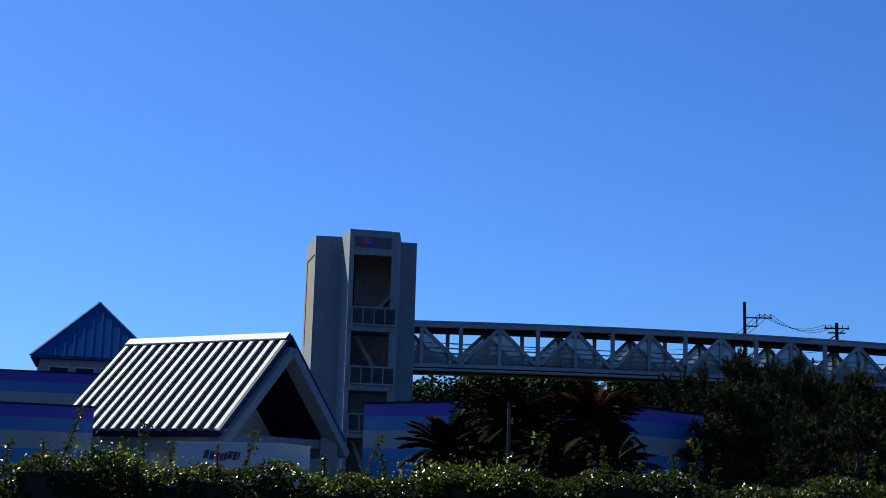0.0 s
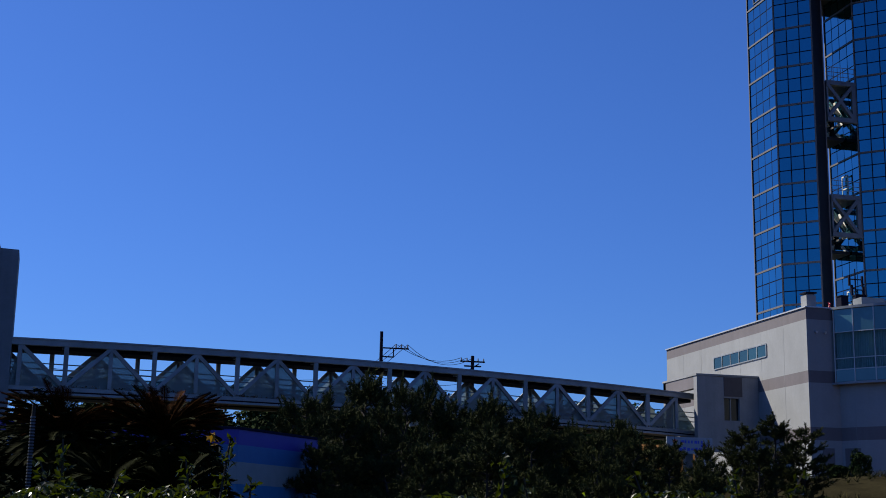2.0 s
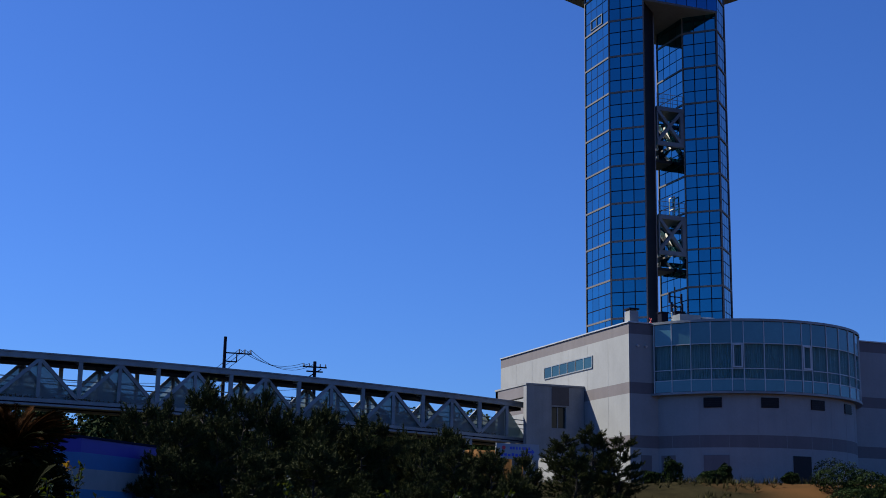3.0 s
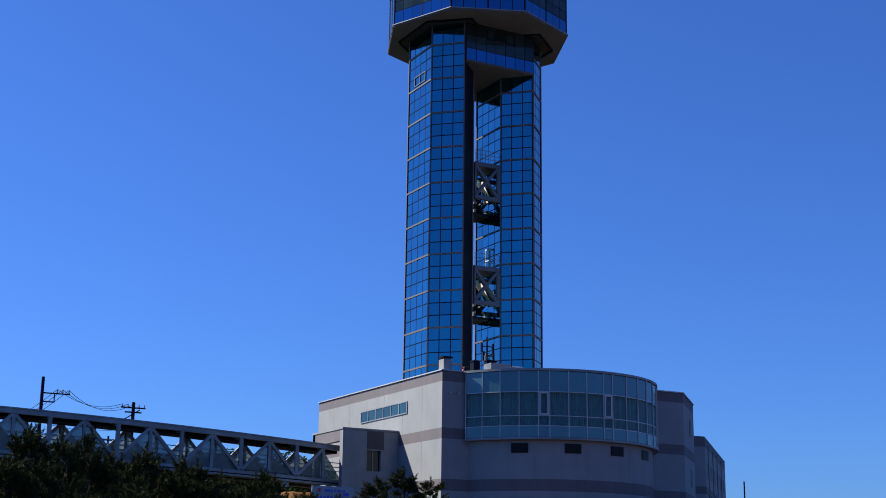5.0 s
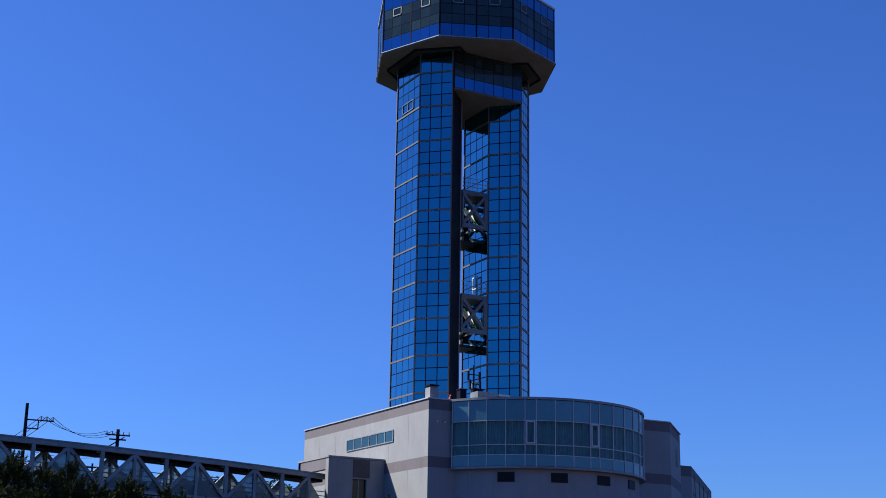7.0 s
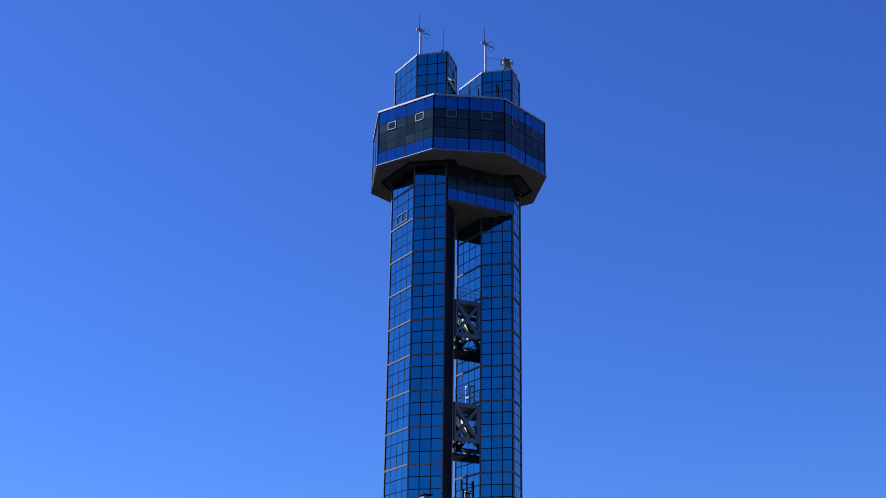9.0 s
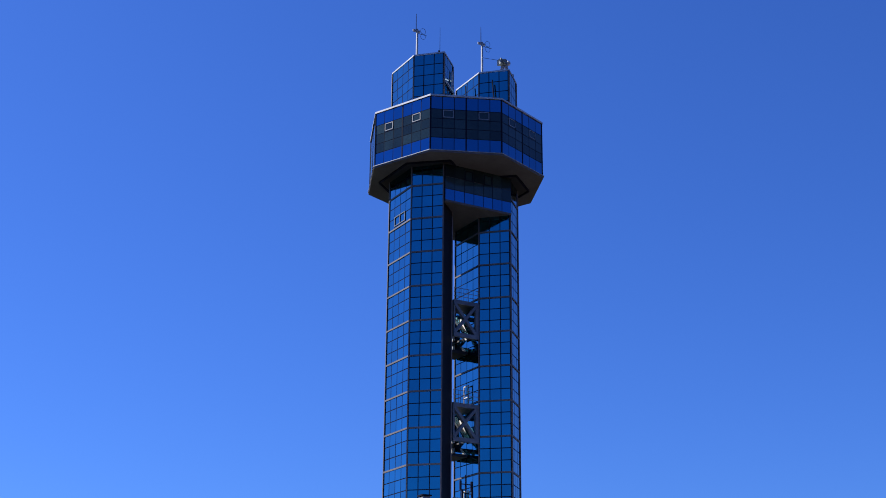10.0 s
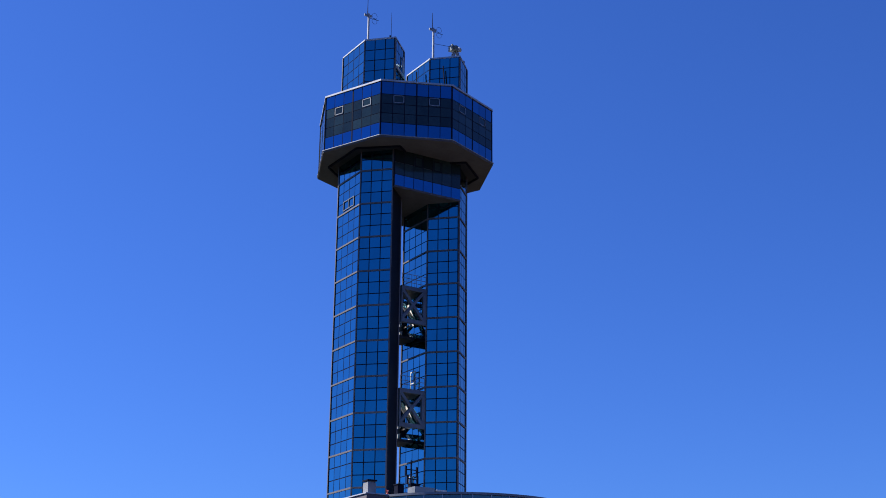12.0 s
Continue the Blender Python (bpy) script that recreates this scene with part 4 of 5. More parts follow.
        part("stair_flight", Geo().beam((x0, 84.8, z0), (x1, 84.8, z1), 1.1, 0.25), DARK_INSIDE, t)
    m, length = face_grid((-9.2, 87.8), (-8.2, 83.7))
    part("recess_panel", Geo().span(length * 0.15, length * 0.92, -0.03, 0.02, 10.5, 15.9), TAN, t, "tan panel set in a tall recess", at=m)
    part("recess_frame", Geo().span(-0.02, length * 0.15, -0.07, 0.02, 6.0, 17.0).span(length * 0.92, length - 0.01, -0.07, 0.02, 6.0, 17.0)
         .span(length * 0.15, length * 0.92, -0.07, 0.02, 15.9, 17.0).span(length * 0.15, length * 0.92, -0.07, 0.02, 6.0, 10.5), CONCRETE, t, "concrete surround of the recess", at=m)


stair_tower()


# ---- market porch with ribbed gable roof ----
RD = Vector((-0.866, 0.5, 0))
CD = Vector((0.5, 0.866, 0))
APEX = Vector((-5.6, 48.65, 7.0))


def market_porch():
    p = thing("market_porch", "porch with a white ribbed gable roof and grey gable frame", "porch")
    length, half, drop = 7.4, 3.6, 3.5

    def at(u, v, dz=0.0):
        """u along the ridge, v across (-1 front left eave .. 1)."""
        q = APEX + RD * u + CD * (half * v)
        return Vector((q.x, q.y, 6.86 - drop * abs(v) + dz))

    for s in (-1, 1):
        nrm = (CD * s * drop + Vector((0, 0, half))).normalized()
        pts = [at(0, 0), at(length, 0), at(length, s), at(0, s)]
        back = [q - nrm * 0.22 for q in pts]
        # navy slope paints the shade in the valleys between white ribs
        part("roof_slope", Geo().add(pts + back, [(0, 1, 2, 3), (7, 6, 5, 4), (0, 4, 5, 1), (1, 5, 6, 2), (2, 6, 7, 3), (3, 7, 4, 0)]), NAVY, p, "valleys of the ribbed roof, shade painted navy")
        n = 17
        for i in range(n):
            u = 0.05 + i * (length - 0.15) / (n - 1)
            a0, a1 = at(u, 0.02 * s), at(u, 0.985 * s)
            rib = Geo()
            w, h = 0.1, 0.05
            q = [a0 - RD * w, a0 + RD * w, a1 + RD * w, a1 - RD * w]
            q2 = [a0 - RD * w * 0.8 + nrm * h, a0 + RD * w * 0.8 + nrm * h, a1 + RD * w * 0.8 + nrm * h, a1 - RD * w * 0.8 + nrm * h]
            rib.add(q + q2, [(4, 5, 6, 7), (0, 1, 5, 4), (1, 2, 6, 5), (2, 3, 7, 6), (3, 0, 4, 7)])
            part("roof_rib", rib, WHITE_ROOF, p)
        part("gutter", Geo().beam(at(-0.05, s * 1.01, -0.08), at(length, s * 1.01, -0.08), 0.16, 0.16), MULLION, p)
        f0, f1 = at(-0.06, 0, -0.02), at(-0.06, s * 1.0, -0.02)
        part("barge_board", Geo().beam(f0, f1, 0.12, 0.2, -RD), BARGE, p, "navy barge board")
        g0, g1 = at(0.0, 0, -0.52), at(0.0, s * 1.0, -0.52)
        part("gable_rafter", Geo().beam(g0, g1, 0.3, 0.62, -RD), PORCH, p, "pale grey gable frame")
        e = at(0.2, s * 0.86)
        part("corner_post", Geo().span(e.x - 0.3, e.x + 0.3, e.y - 0.3, e.y + 0.3, 0, 3.45), PORCH, p)
        w0, w1 = at(0.4, s * 0.9), at(length, s * 0.9)
        part("side_wall", Geo().beam((w0.x, w0.y, 3.05), (w1.x, w1.y, 3.05), 0.22, 0.7), PORCH, p)
        part("back_post", Geo().span(w1.x - 0.2, w1.x + 0.2, w1.y - 0.2, w1.y + 0.2, 0, 3.6), PORCH, p)
    up = Vector((0, 0, 0.13))
    r0, r1 = at(-0.08, 0) + up, at(length, 0) + up
    for s in (-1, 1):
        e0, e1 = at(-0.08, 0.065 * s) + up, at(length, 0.065 * s) + up
        cap = [r0, r1, e1, e0]
        under = [q - Vector((0, 0, 0.05)) for q in cap]
        part("ridge_cap", Geo().add(cap + under, [(0, 1, 2, 3), (7, 6, 5, 4), (0, 4, 5, 1), (1, 5, 6, 2), (2, 6, 7, 3), (3, 7, 4, 0)]), WHITE_ROOF, p, "white ridge cap")
    a, c = at(3.0, -0.9), at(3.0, 0.9)
    part("inner_wall", Geo().beam((a.x, a.y, 1.8), (c.x, c.y, 1.8), 0.2, 3.6), DARK_INSIDE, p)
    tri = [at(2.9, -0.95, -0.3), at(2.9, 0.95, -0.3), at(2.9, 0, -0.3)]
    part("inner_gable", Geo().add(tri + [q + RD * 0.2 for q in tri], [(0, 1, 2), (5, 4, 3), (0, 3, 4, 1), (1, 4, 5, 2), (2, 5, 3, 0)]), DARK_INSIDE, p)
    a, c = at(0.5, -0.85), at(0.5, 0.85)
    part("tie_beam", Geo().beam((a.x, a.y, 3.2), (c.x, c.y, 3.2), 0.25, 0.3), PORCH, p)


market_porch()


def striped_wall(name, poly, top, stripes, label, category="building"):
    b = thing(name, label, category)
    z = top
    for h, m, lab in stripes:
        part("stripe", Geo().prism(poly, z - h, z), m, b, lab)
        z -= h
    if z > 0:
        part("wall", Geo().prism(poly, 0, z), MIDBLUE, b)
    cx, cy = (sum(q[i] for q in poly) / len(poly) for i in (0, 1))
    part("coping", Geo().prism([(cx + (x - cx) * 1.008, cy + (y - cy) * 1.008) for x, y in poly], top, top + 0.06), NAVY, b)
    return b


STRIPES = [(0.38, INDIGO, "indigo stripe"), (0.42, MIDBLUE, "mid blue stripe"), (0.54, PALEGREY, "pale grey stripe"), (0.8, CYANBLUE, "light blue stripe")]
striped_wall("market_hall", [(-2.5, 43.0), (0.5, 40.8), (5.6, 41.2), (8.1, 44.1), (8.1, 50), (-2.5, 50)], 4.2, STRIPES, "low market hall painted in blue and grey stripes")
striped_wall("market_annex", [(-17.0, 42.0), (-11.2, 44.7), (-12.5, 47.5), (-18.2, 45)], 3.95, STRIPES, "low annex painted in blue and grey stripes")
striped_wall("rear_hall", [(-21.0, 54.5), (-12.2, 56.6), (-12.8, 62), (-21.5, 60)], 5.9, STRIPES, "taller striped hall behind the porch")


def lantern_roof():
    b = thing("lantern_tower", "small lantern tower with a weathered blue pyramid roof", "tower")
    cx, cy, half, ze, za = -15.45, 60.9, 2.62, 6.78, 9.45
    T = Matrix.Translation((cx, cy, 0)) @ Matrix.Rotation(radians(14), 4, "Z")
    part("body", Geo().span(-half + 0.35, half - 0.35, -half + 0.35, half - 0.35, 0, ze), WALL, b, at=T)
    part("eave", Geo().span(-half, half, -half, half, ze - 0.1, ze + 0.03), ROOF_TRIM, b, at=T)
    pts = [(-half, -half, ze), (half, -half, ze), (half, half, ze), (-half, half, ze), (0, 0, za)]
    part("roof", Geo().add(pts, [(0, 1, 4), (1, 2, 4), (2, 3, 4), (3, 0, 4), (3, 2, 1, 0)]), PYR_BLUE, b, at=T)
    for k in range(4):
        rot = Matrix.Rotation(k * math.pi / 2, 4, "Z")
        part("hip", Geo().beam((-half, -half, ze + 0.0), (0, 0, za + 0.0), 0.14, 0.07), ROOF_TRIM, b, at=T @ rot)
        if k in (0, 3):
            for i in range(14):
                x = -half + 0.25 + i * (2 * half - 0.5) / 13
                t = 1 - abs(x) / half
                part("seam", Geo().beam((x, -half, ze + 0.005), (x, -half * (1 - t), ze + (za - ze) * t + 0.005), 0.06, 0.04), ROOF_TRIM, b, at=T @ rot)
        for i in range(4):
            x = -half + 0.75 + i * 1.05
            w = part("window", Geo().span(x, x + 0.85, -half + 0.3, -half + 0.36, ze - 1.3, ze - 0.4), WHITE_STEEL, b, at=T @ rot)
            part("pane", Geo().span(x + 0.05, x + 0.8, -half + 0.28, -half + 0.3, ze - 1.25, ze - 0.45), BLACK_PANEL, w)


lantern_roof()


def box_truck():
    t = thing("box_truck", "white box truck parked before the porch", "truck")
    A, B = Vector((-8.1, 42.4, 0)), Vector((-4.87, 41.4, 0))
    m, length = face_grid(A[:2], B[:2])
    part("cargo_box", Geo().span(0, length, 0, 2.4, 0.85, 2.86), TRUCK_WHITE, t, at=m)
    part("top_rail", Geo().span(-0.02, length + 0.02, -0.02, 2.42, 2.83, 2.90), WHITE_STEEL, t, at=m)
    part("corner_rail", Geo().span(length - 0.05, length + 0.02, -0.02, 0.05, 0.85, 2.84), WHITE_STEEL, t, at=m)
    part("cab", Geo().span(-1.7, -0.1, 0.05, 1.8, 0.5, 1.95), TRUCK_WHITE, t, at=m)
    for x in (0.7, length - 0.6, -1.0):
        for y in (0.05, 1.6):
            part("wheel", Geo().tube((x, y, 0.36), (x, y + 0.25, 0.36), 0.36, n=18), RUBBER, t, at=m)
    for i, (x, w, z, mm) in enumerate(((0.95, 0.16, 2.42, INK_DARK), (1.14, 0.16, 2.38, INK_DARK), (1.33, 0.12, 2.36, INK_RED), (1.48, 0.1, 2.34, INK_DARK), (1.61, 0.1, 2.36, INK_DARK), (1.74, 0.14, 2.4, INK_DARK), (1.91, 0.13, 2.38, INK_DARK), (2.07, 0.05, 2.38, INK_DARK))):
        part("logo_bar", Geo().add([(x, -0.014, z), (x + w, -0.014, z), (x + w + 0.06, -0.014, z + 0.24), (x + 0.06, -0.014, z + 0.24)], [(0, 1, 2, 3)]), mm, t, at=m)


box_truck()


# ---- far ground, poles and wires ----
def soil_bank():
    g = Geo()
    nx, ny = 14, 12
    for j in range(ny + 1):
        for i in range(nx + 1):
            x, y = 39.2 + i * 5.2 / nx, 93.2 + j * 9.0 / ny
            z = 5.0 + 3.6 * smooth(0, ny * 0.7, j) * smooth(-1, 5, i) + 0.25 * noise.noise((x * 0.7, y * 0.7, 3))
            g.v.append((x, y, z))
    w = nx + 1
    g.f = [(j * w + i, j * w + i + 1, (j + 1) * w + i + 1, (j + 1) * w + i) for j in range(ny) for i in range(nx)]
    tagged(new("soil_bank", g.mesh("soil_bank", SOIL)), "bare orange-brown earth bank beside the building", "ground", kind="structure")


soil_bank()


def sea_wall():
    g = Geo().beam((88, 108, 6.6), (130, 84, 6.6), 0.5, 4.0)
    tagged(new("boundary_wall", g.mesh("boundary_wall", CONCRETE)), "low far concrete boundary wall", "wall", kind="structure")
    g = Geo().beam((88, 108, 8.65), (130, 84, 8.65), 0.7, 0.16)
    o = new("trim", g.mesh("trim", WALL))
    tagged(o, "pale coping of the far wall", "trim", kind="structure")


sea_wall()


def polar(az_deg, d):
    return d * math.sin(radians(az_deg)), d * math.cos(radians(az_deg))


def wire(geo, p, q, sag, r=0.022, n=10):
    p, q = Vector(p), Vector(q)
    pts = [p.lerp(q, i / n) - Vector((0, 0, 4 * sag * (i / n) * (1 - i / n))) for i in range(n + 1)]
    for a, b in zip(pts[:-1], pts[1:]):
        geo.tube(a, b, r, n=4)


def power_line():
    x, y = polar(12.24, 115)
    a = thing("utility_pole", "tall slim dark pole with a side bracket of insulators", "utility pole")
    part("pole", Geo().tube((x, y, 4.5), (x, y, 17.75), 0.19, 0.13, 10), MULLION, a)
    arm = Geo().beam((x - 0.1, y, 16.45), (x + 2.25, y, 16.45), 0.1, 0.1).beam((x, y, 15.75), (x + 1.0, y, 15.75), 0.1, 0.1).beam((x + 1.0, y, 15.7), (x + 1.0, y, 16.4), 0.08, 0.08, (0, 1, 0))
    part("bracket", arm, MULLION, a)
    for dx in (1.2, 1.65, 2.15):
        part("insulator", Geo().tube((x + dx, y, 16.5), (x + dx, y, 16.8), 0.07, 0.05, 8), STEEL, a)
    x2, y2 = polar(15.87, 125)
    b = thing("utility_pole", "far utility pole with two cross-arms", "utility pole")
    part("pole", Geo().tube((x2, y2, 4.5), (x2, y2, 17.25), 0.2, 0.15, 10), MULLION, b)
    for z, w in ((16.75, 1.1), (16.35, 0.75)):
        part("cross_arm", Geo().beam((x2 - w, y2, z), (x2 + w, y2, z), 0.12, 0.12), MULLION, b)
    part("stay", Geo().beam((x2 - 0.9, y2, 15.6), (x2 + 0.6, y2, 16.6), 0.09, 0.09), MULLION, b)
    part("stay", Geo().beam((x2 - 1.9, y2, 15.2), (x2 - 0.4, y2, 15.9), 0.07, 0.07), MULLION, b)
    for dx in (-1.0, -0.5, 0.5, 1.0):
        part("insulator", Geo().tube((x2 + dx, y2, 16.8), (x2 + dx, y2, 17.05), 0.07, 0.05, 8), STEEL, b)
    x3, y3 = polar(14.95, 170)
    c = thing("utility_pole", "distant small utility pole with a cross-arm", "utility pole")
    part("pole", Geo().tube((x3, y3, 4.5), (x3, y3, 18.7), 0.18, 0.12, 8), MULLION, c)
    part("cross_arm", Geo().beam((x3 - 0.9, y3, 18.2), (x3 + 1.0, y3, 18.2), 0.12, 0.12), MULLION, c)
    part("transformer", Geo().tube((x3 + 0.5, y3, 17.1), (x3 + 0.5, y3, 17.8), 0.3, n=10), STEEL, c)
    w = thing("power_lines", "thin sagging power lines between the poles", "cables")
    for k, dx in enumerate((1.2, 1.65, 2.15)):
        g = Geo()
        wire(g, (x + dx, y, 16.8), (x2 - 1.0 + 0.5 * k, y2, 17.05), 0.75 + 0.15 * k)
        wire(g, (x + dx, y, 16.8), (x - 4.5 + dx, y + 6, 13.2), 0.3)
        part("line", g, MULLION, w)
    for z in (14.1, 13.3):
        g = Geo()
        wire(g, (x - 26, y + 10, z + 0.7), (x, y, z), 0.6)
        wire(g, (x, y, z), (x2, y2, z + 0.9), 0.5)
        part("line", g, MULLION, w)


power_line()


def light_pole():
    x, y = polar(40.97, 100)
    t = thing("lamp_pole", "slim dark pole near the far wall", "pole")
    part("pole", Geo().tube((x, y, 4.5), (x, y, 8.95), 0.07, 0.05, 10), MULLION, t)
    part("cap", Geo().tube((x, y, 8.95), (x, y, 9.1), 0.065, 0.04, 10), STEEL, t)


light_pole()


# ---- planting ----
def leaf_mesh(name, centres, normals, size, material, rng, slim=0.5, jitter=0.35):
    """Many small folded leaves: two triangles each side of the midrib."""
    n = len(centres)
    nrm = normals + rng.normal(0, jitter, (n, 3))
    nrm /= np.linalg.norm(nrm, axis=1, keepdims=True)
    ax = rng.normal(0, 1, (n, 3)) + np.array([0, 0, 0.4])
    ax -= nrm * np.sum(ax * nrm, axis=1, keepdims=True)
    ax /= np.linalg.norm(ax, axis=1, keepdims=True)
    side = np.cross(nrm, ax)
    L = size * rng.uniform(0.65, 1.25, (n, 1))
    base, tip = centres - ax * L * 0.5, centres + ax * L * 0.5
    a = centres + side * L * slim * 0.5 + nrm * L * 0.10
    b = centres - side * L * slim * 0.5 + nrm * L * 0.10
    v = np.stack([base, a, tip, b], axis=1).reshape(-1, 3)
    f = (np.arange(n)[:, None] * 4 + np.array([[0, 1, 2, 3]])).tolist()
    me = bpy.data.meshes.new(name)
    me.from_pydata(v.tolist(), [], [(q[0], q[1], q[2]) for q in f] + [(q[0], q[2], q[3]) for q in f])
    me.materials.append(material)
    return me


def hedge():
    rng = np.random.default_rng(11)
    h = thing("hedge", "dense glossy evergreen hedge with stray shoots", "hedge")
    x0, x1, yc = -9.5, 16.5, 16.2

    def crest(x):
        return 1.80 + 0.05 * np.sin(x * 1.3) + 0.06 * np.sin(x * 3.1 + 1) + 0.05 * np.sin(x * 7.3 + 2)

    # plain boxes whose near-black colour stands for shade between the leaves
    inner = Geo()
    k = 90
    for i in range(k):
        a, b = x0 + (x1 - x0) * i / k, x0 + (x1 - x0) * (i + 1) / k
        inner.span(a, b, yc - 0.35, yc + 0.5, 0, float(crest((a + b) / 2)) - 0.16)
    part("twig_mass", inner, HEDGE_DARK, h, "hedge core, inner shade painted near-black")
    n = 52000
    x = rng.uniform(x0, x1, n)
    u = rng.uniform(0, 1, n)
    front = u < 0.72
    z = np.where(front, crest(x) - 0.75 * rng.uniform(0, 1, n) ** 1.3, crest(x) - rng.uniform(-0.03, 0.15, n))
    bulge = 0.10 * np.sin(x * 4.1) + 0.08 * np.sin(x * 9.7 + z * 8)
    y = np.where(front, yc - 0.5 + bulge + rng.uniform(0, 0.22, n), yc + rng.uniform(-0.55, 0.6, n))
    nor = np.where(front[:, None], np.array([[0, -0.75, 0.6]]), np.array([[0, -0.2, 1.0]]))
    tagged(part("foliage", leaf_mesh("foliage", np.stack([x, y, z], 1), nor, 0.064, LEAF, rng, 0.55, 0.7), None, h, "glossy dark leaves"), kind="stuff")
    # clusters where the hedge is backlit, the light put into the leaf colour
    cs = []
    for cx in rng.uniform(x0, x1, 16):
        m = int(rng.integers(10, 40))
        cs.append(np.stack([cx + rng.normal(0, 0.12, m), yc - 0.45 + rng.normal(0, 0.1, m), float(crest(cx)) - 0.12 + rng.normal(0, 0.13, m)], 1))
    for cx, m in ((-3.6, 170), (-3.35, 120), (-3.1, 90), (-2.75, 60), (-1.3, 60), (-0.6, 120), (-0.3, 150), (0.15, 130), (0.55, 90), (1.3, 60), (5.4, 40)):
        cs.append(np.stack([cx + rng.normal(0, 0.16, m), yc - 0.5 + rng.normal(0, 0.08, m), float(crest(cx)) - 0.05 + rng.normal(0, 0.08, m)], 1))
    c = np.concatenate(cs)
    tagged(part("young_leaves", leaf_mesh("young_leaves", c, np.tile([[0, -0.5, 0.8]], (len(c), 1)), 0.05, LIT_LEAF, rng, 0.55, 0.6), None, h, "yellow-green leaves with backlight in their colour"), kind="stuff")
    # stray shoots above the crest
    shoots = [(-4.75, 0.36), (-4.2, 0.5), (-3.3, 0.42), (-3.05, 0.3), (-2.2, 0.4), (-2.45, 0.26), (-0.92, 0.42), (-0.6, 0.3), (0.96, 0.42), (1.75, 0.3), (2.72, 0.45), (2.9, 0.25),
              (4.6, 0.42), (4.9, 0.25), (7.2, 0.2), (9.0, 0.3), (12.75, 1.0), (12.4, 0.5), (10.9, 0.35), (14.2, 0.3)]
    shoots += [(float(q), float(r)) for q, r in zip(rng.uniform(x0, x1, 40), rng.uniform(0.08, 0.24, 40))]
    stems, lc = Geo(), []
    for sx, sh in shoots:
        lean = rng.normal(0, 0.10)
        base = Vector((sx, yc - 0.2 + rng.normal(0, 0.15), float(crest(sx)) - 0.2))
        tip = base + Vector((lean, 0, sh + 0.2))
        stems.tube(base, tip, 0.012, 0.006, 5)
        for i in range(int(14 + sh * 95)):
            f = rng.uniform(0.25, 1.03)
            q = base.lerp(tip, f)
            lc.append((q.x + rng.normal(0, 0.032), q.y + rng.normal(0, 0.032), q.z + rng.normal(0, 0.02)))
    tagged(part("shoot_growth", stems, BARK, h, "thin upright shoots"), kind="stuff")
    lc = np.array(lc)
    for sx, top, m in ((2.68, 0.40, 6), (0.96, 0.38, 6)):
        c = np.array([[sx, yc - 0.25, float(crest(sx)) + top]]) + rng.normal(0, 0.035, (m, 3))
        tagged(part("ripe_leaf", leaf_mesh("ripe_leaf", c, np.tile([[0, -0.6, 0.5]], (m, 1)), 0.075, RIPE_LEAF if sx > 2 else LIT_LEAF, rng, 0.5, 0.5), None, h, "ripe yellow leaf cluster" if sx > 2 else "bright green leaf cluster"), kind="stuff")
    tagged(part("shoot_leaves", leaf_mesh("shoot_leaves", lc, np.tile([[0, -0.4, 0.5]], (len(lc), 1)), 0.066, LEAF, rng, 0.5, 0.8), None, h, "leaves on the shoots"), kind="stuff")


# colour carries the shade of the hedge's depth
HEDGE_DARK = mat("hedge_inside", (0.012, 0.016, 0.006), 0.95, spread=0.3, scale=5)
hedge()


def tuft_mesh(name, spots, ways, rng, length, material, blades=13, width=0.035):
    """Needle tufts: blades fanned round each shoot's direction."""
    n = len(spots)
    d = np.repeat(ways, blades, axis=0) + rng.normal(0, 0.62, (n * blades, 3))
    d /= np.linalg.norm(d, axis=1, keepdims=True)
    s = np.cross(d, rng.normal(0, 1, d.shape))
    s /= np.linalg.norm(s, axis=1, keepdims=True)
    b = np.repeat(spots, blades, axis=0) + rng.normal(0, 0.03, d.shape)
    L = length * rng.uniform(0.6, 1.2, (n * blades, 1))
    v = np.stack([b - s * width, b + s * width, b + d * L], axis=1).reshape(-1, 3)
    me = bpy.data.meshes.new(name)
    me.from_pydata(v.tolist(), [], np.arange(len(v)).reshape(-1, 3).tolist())
    me.materials.append(material)
    return me


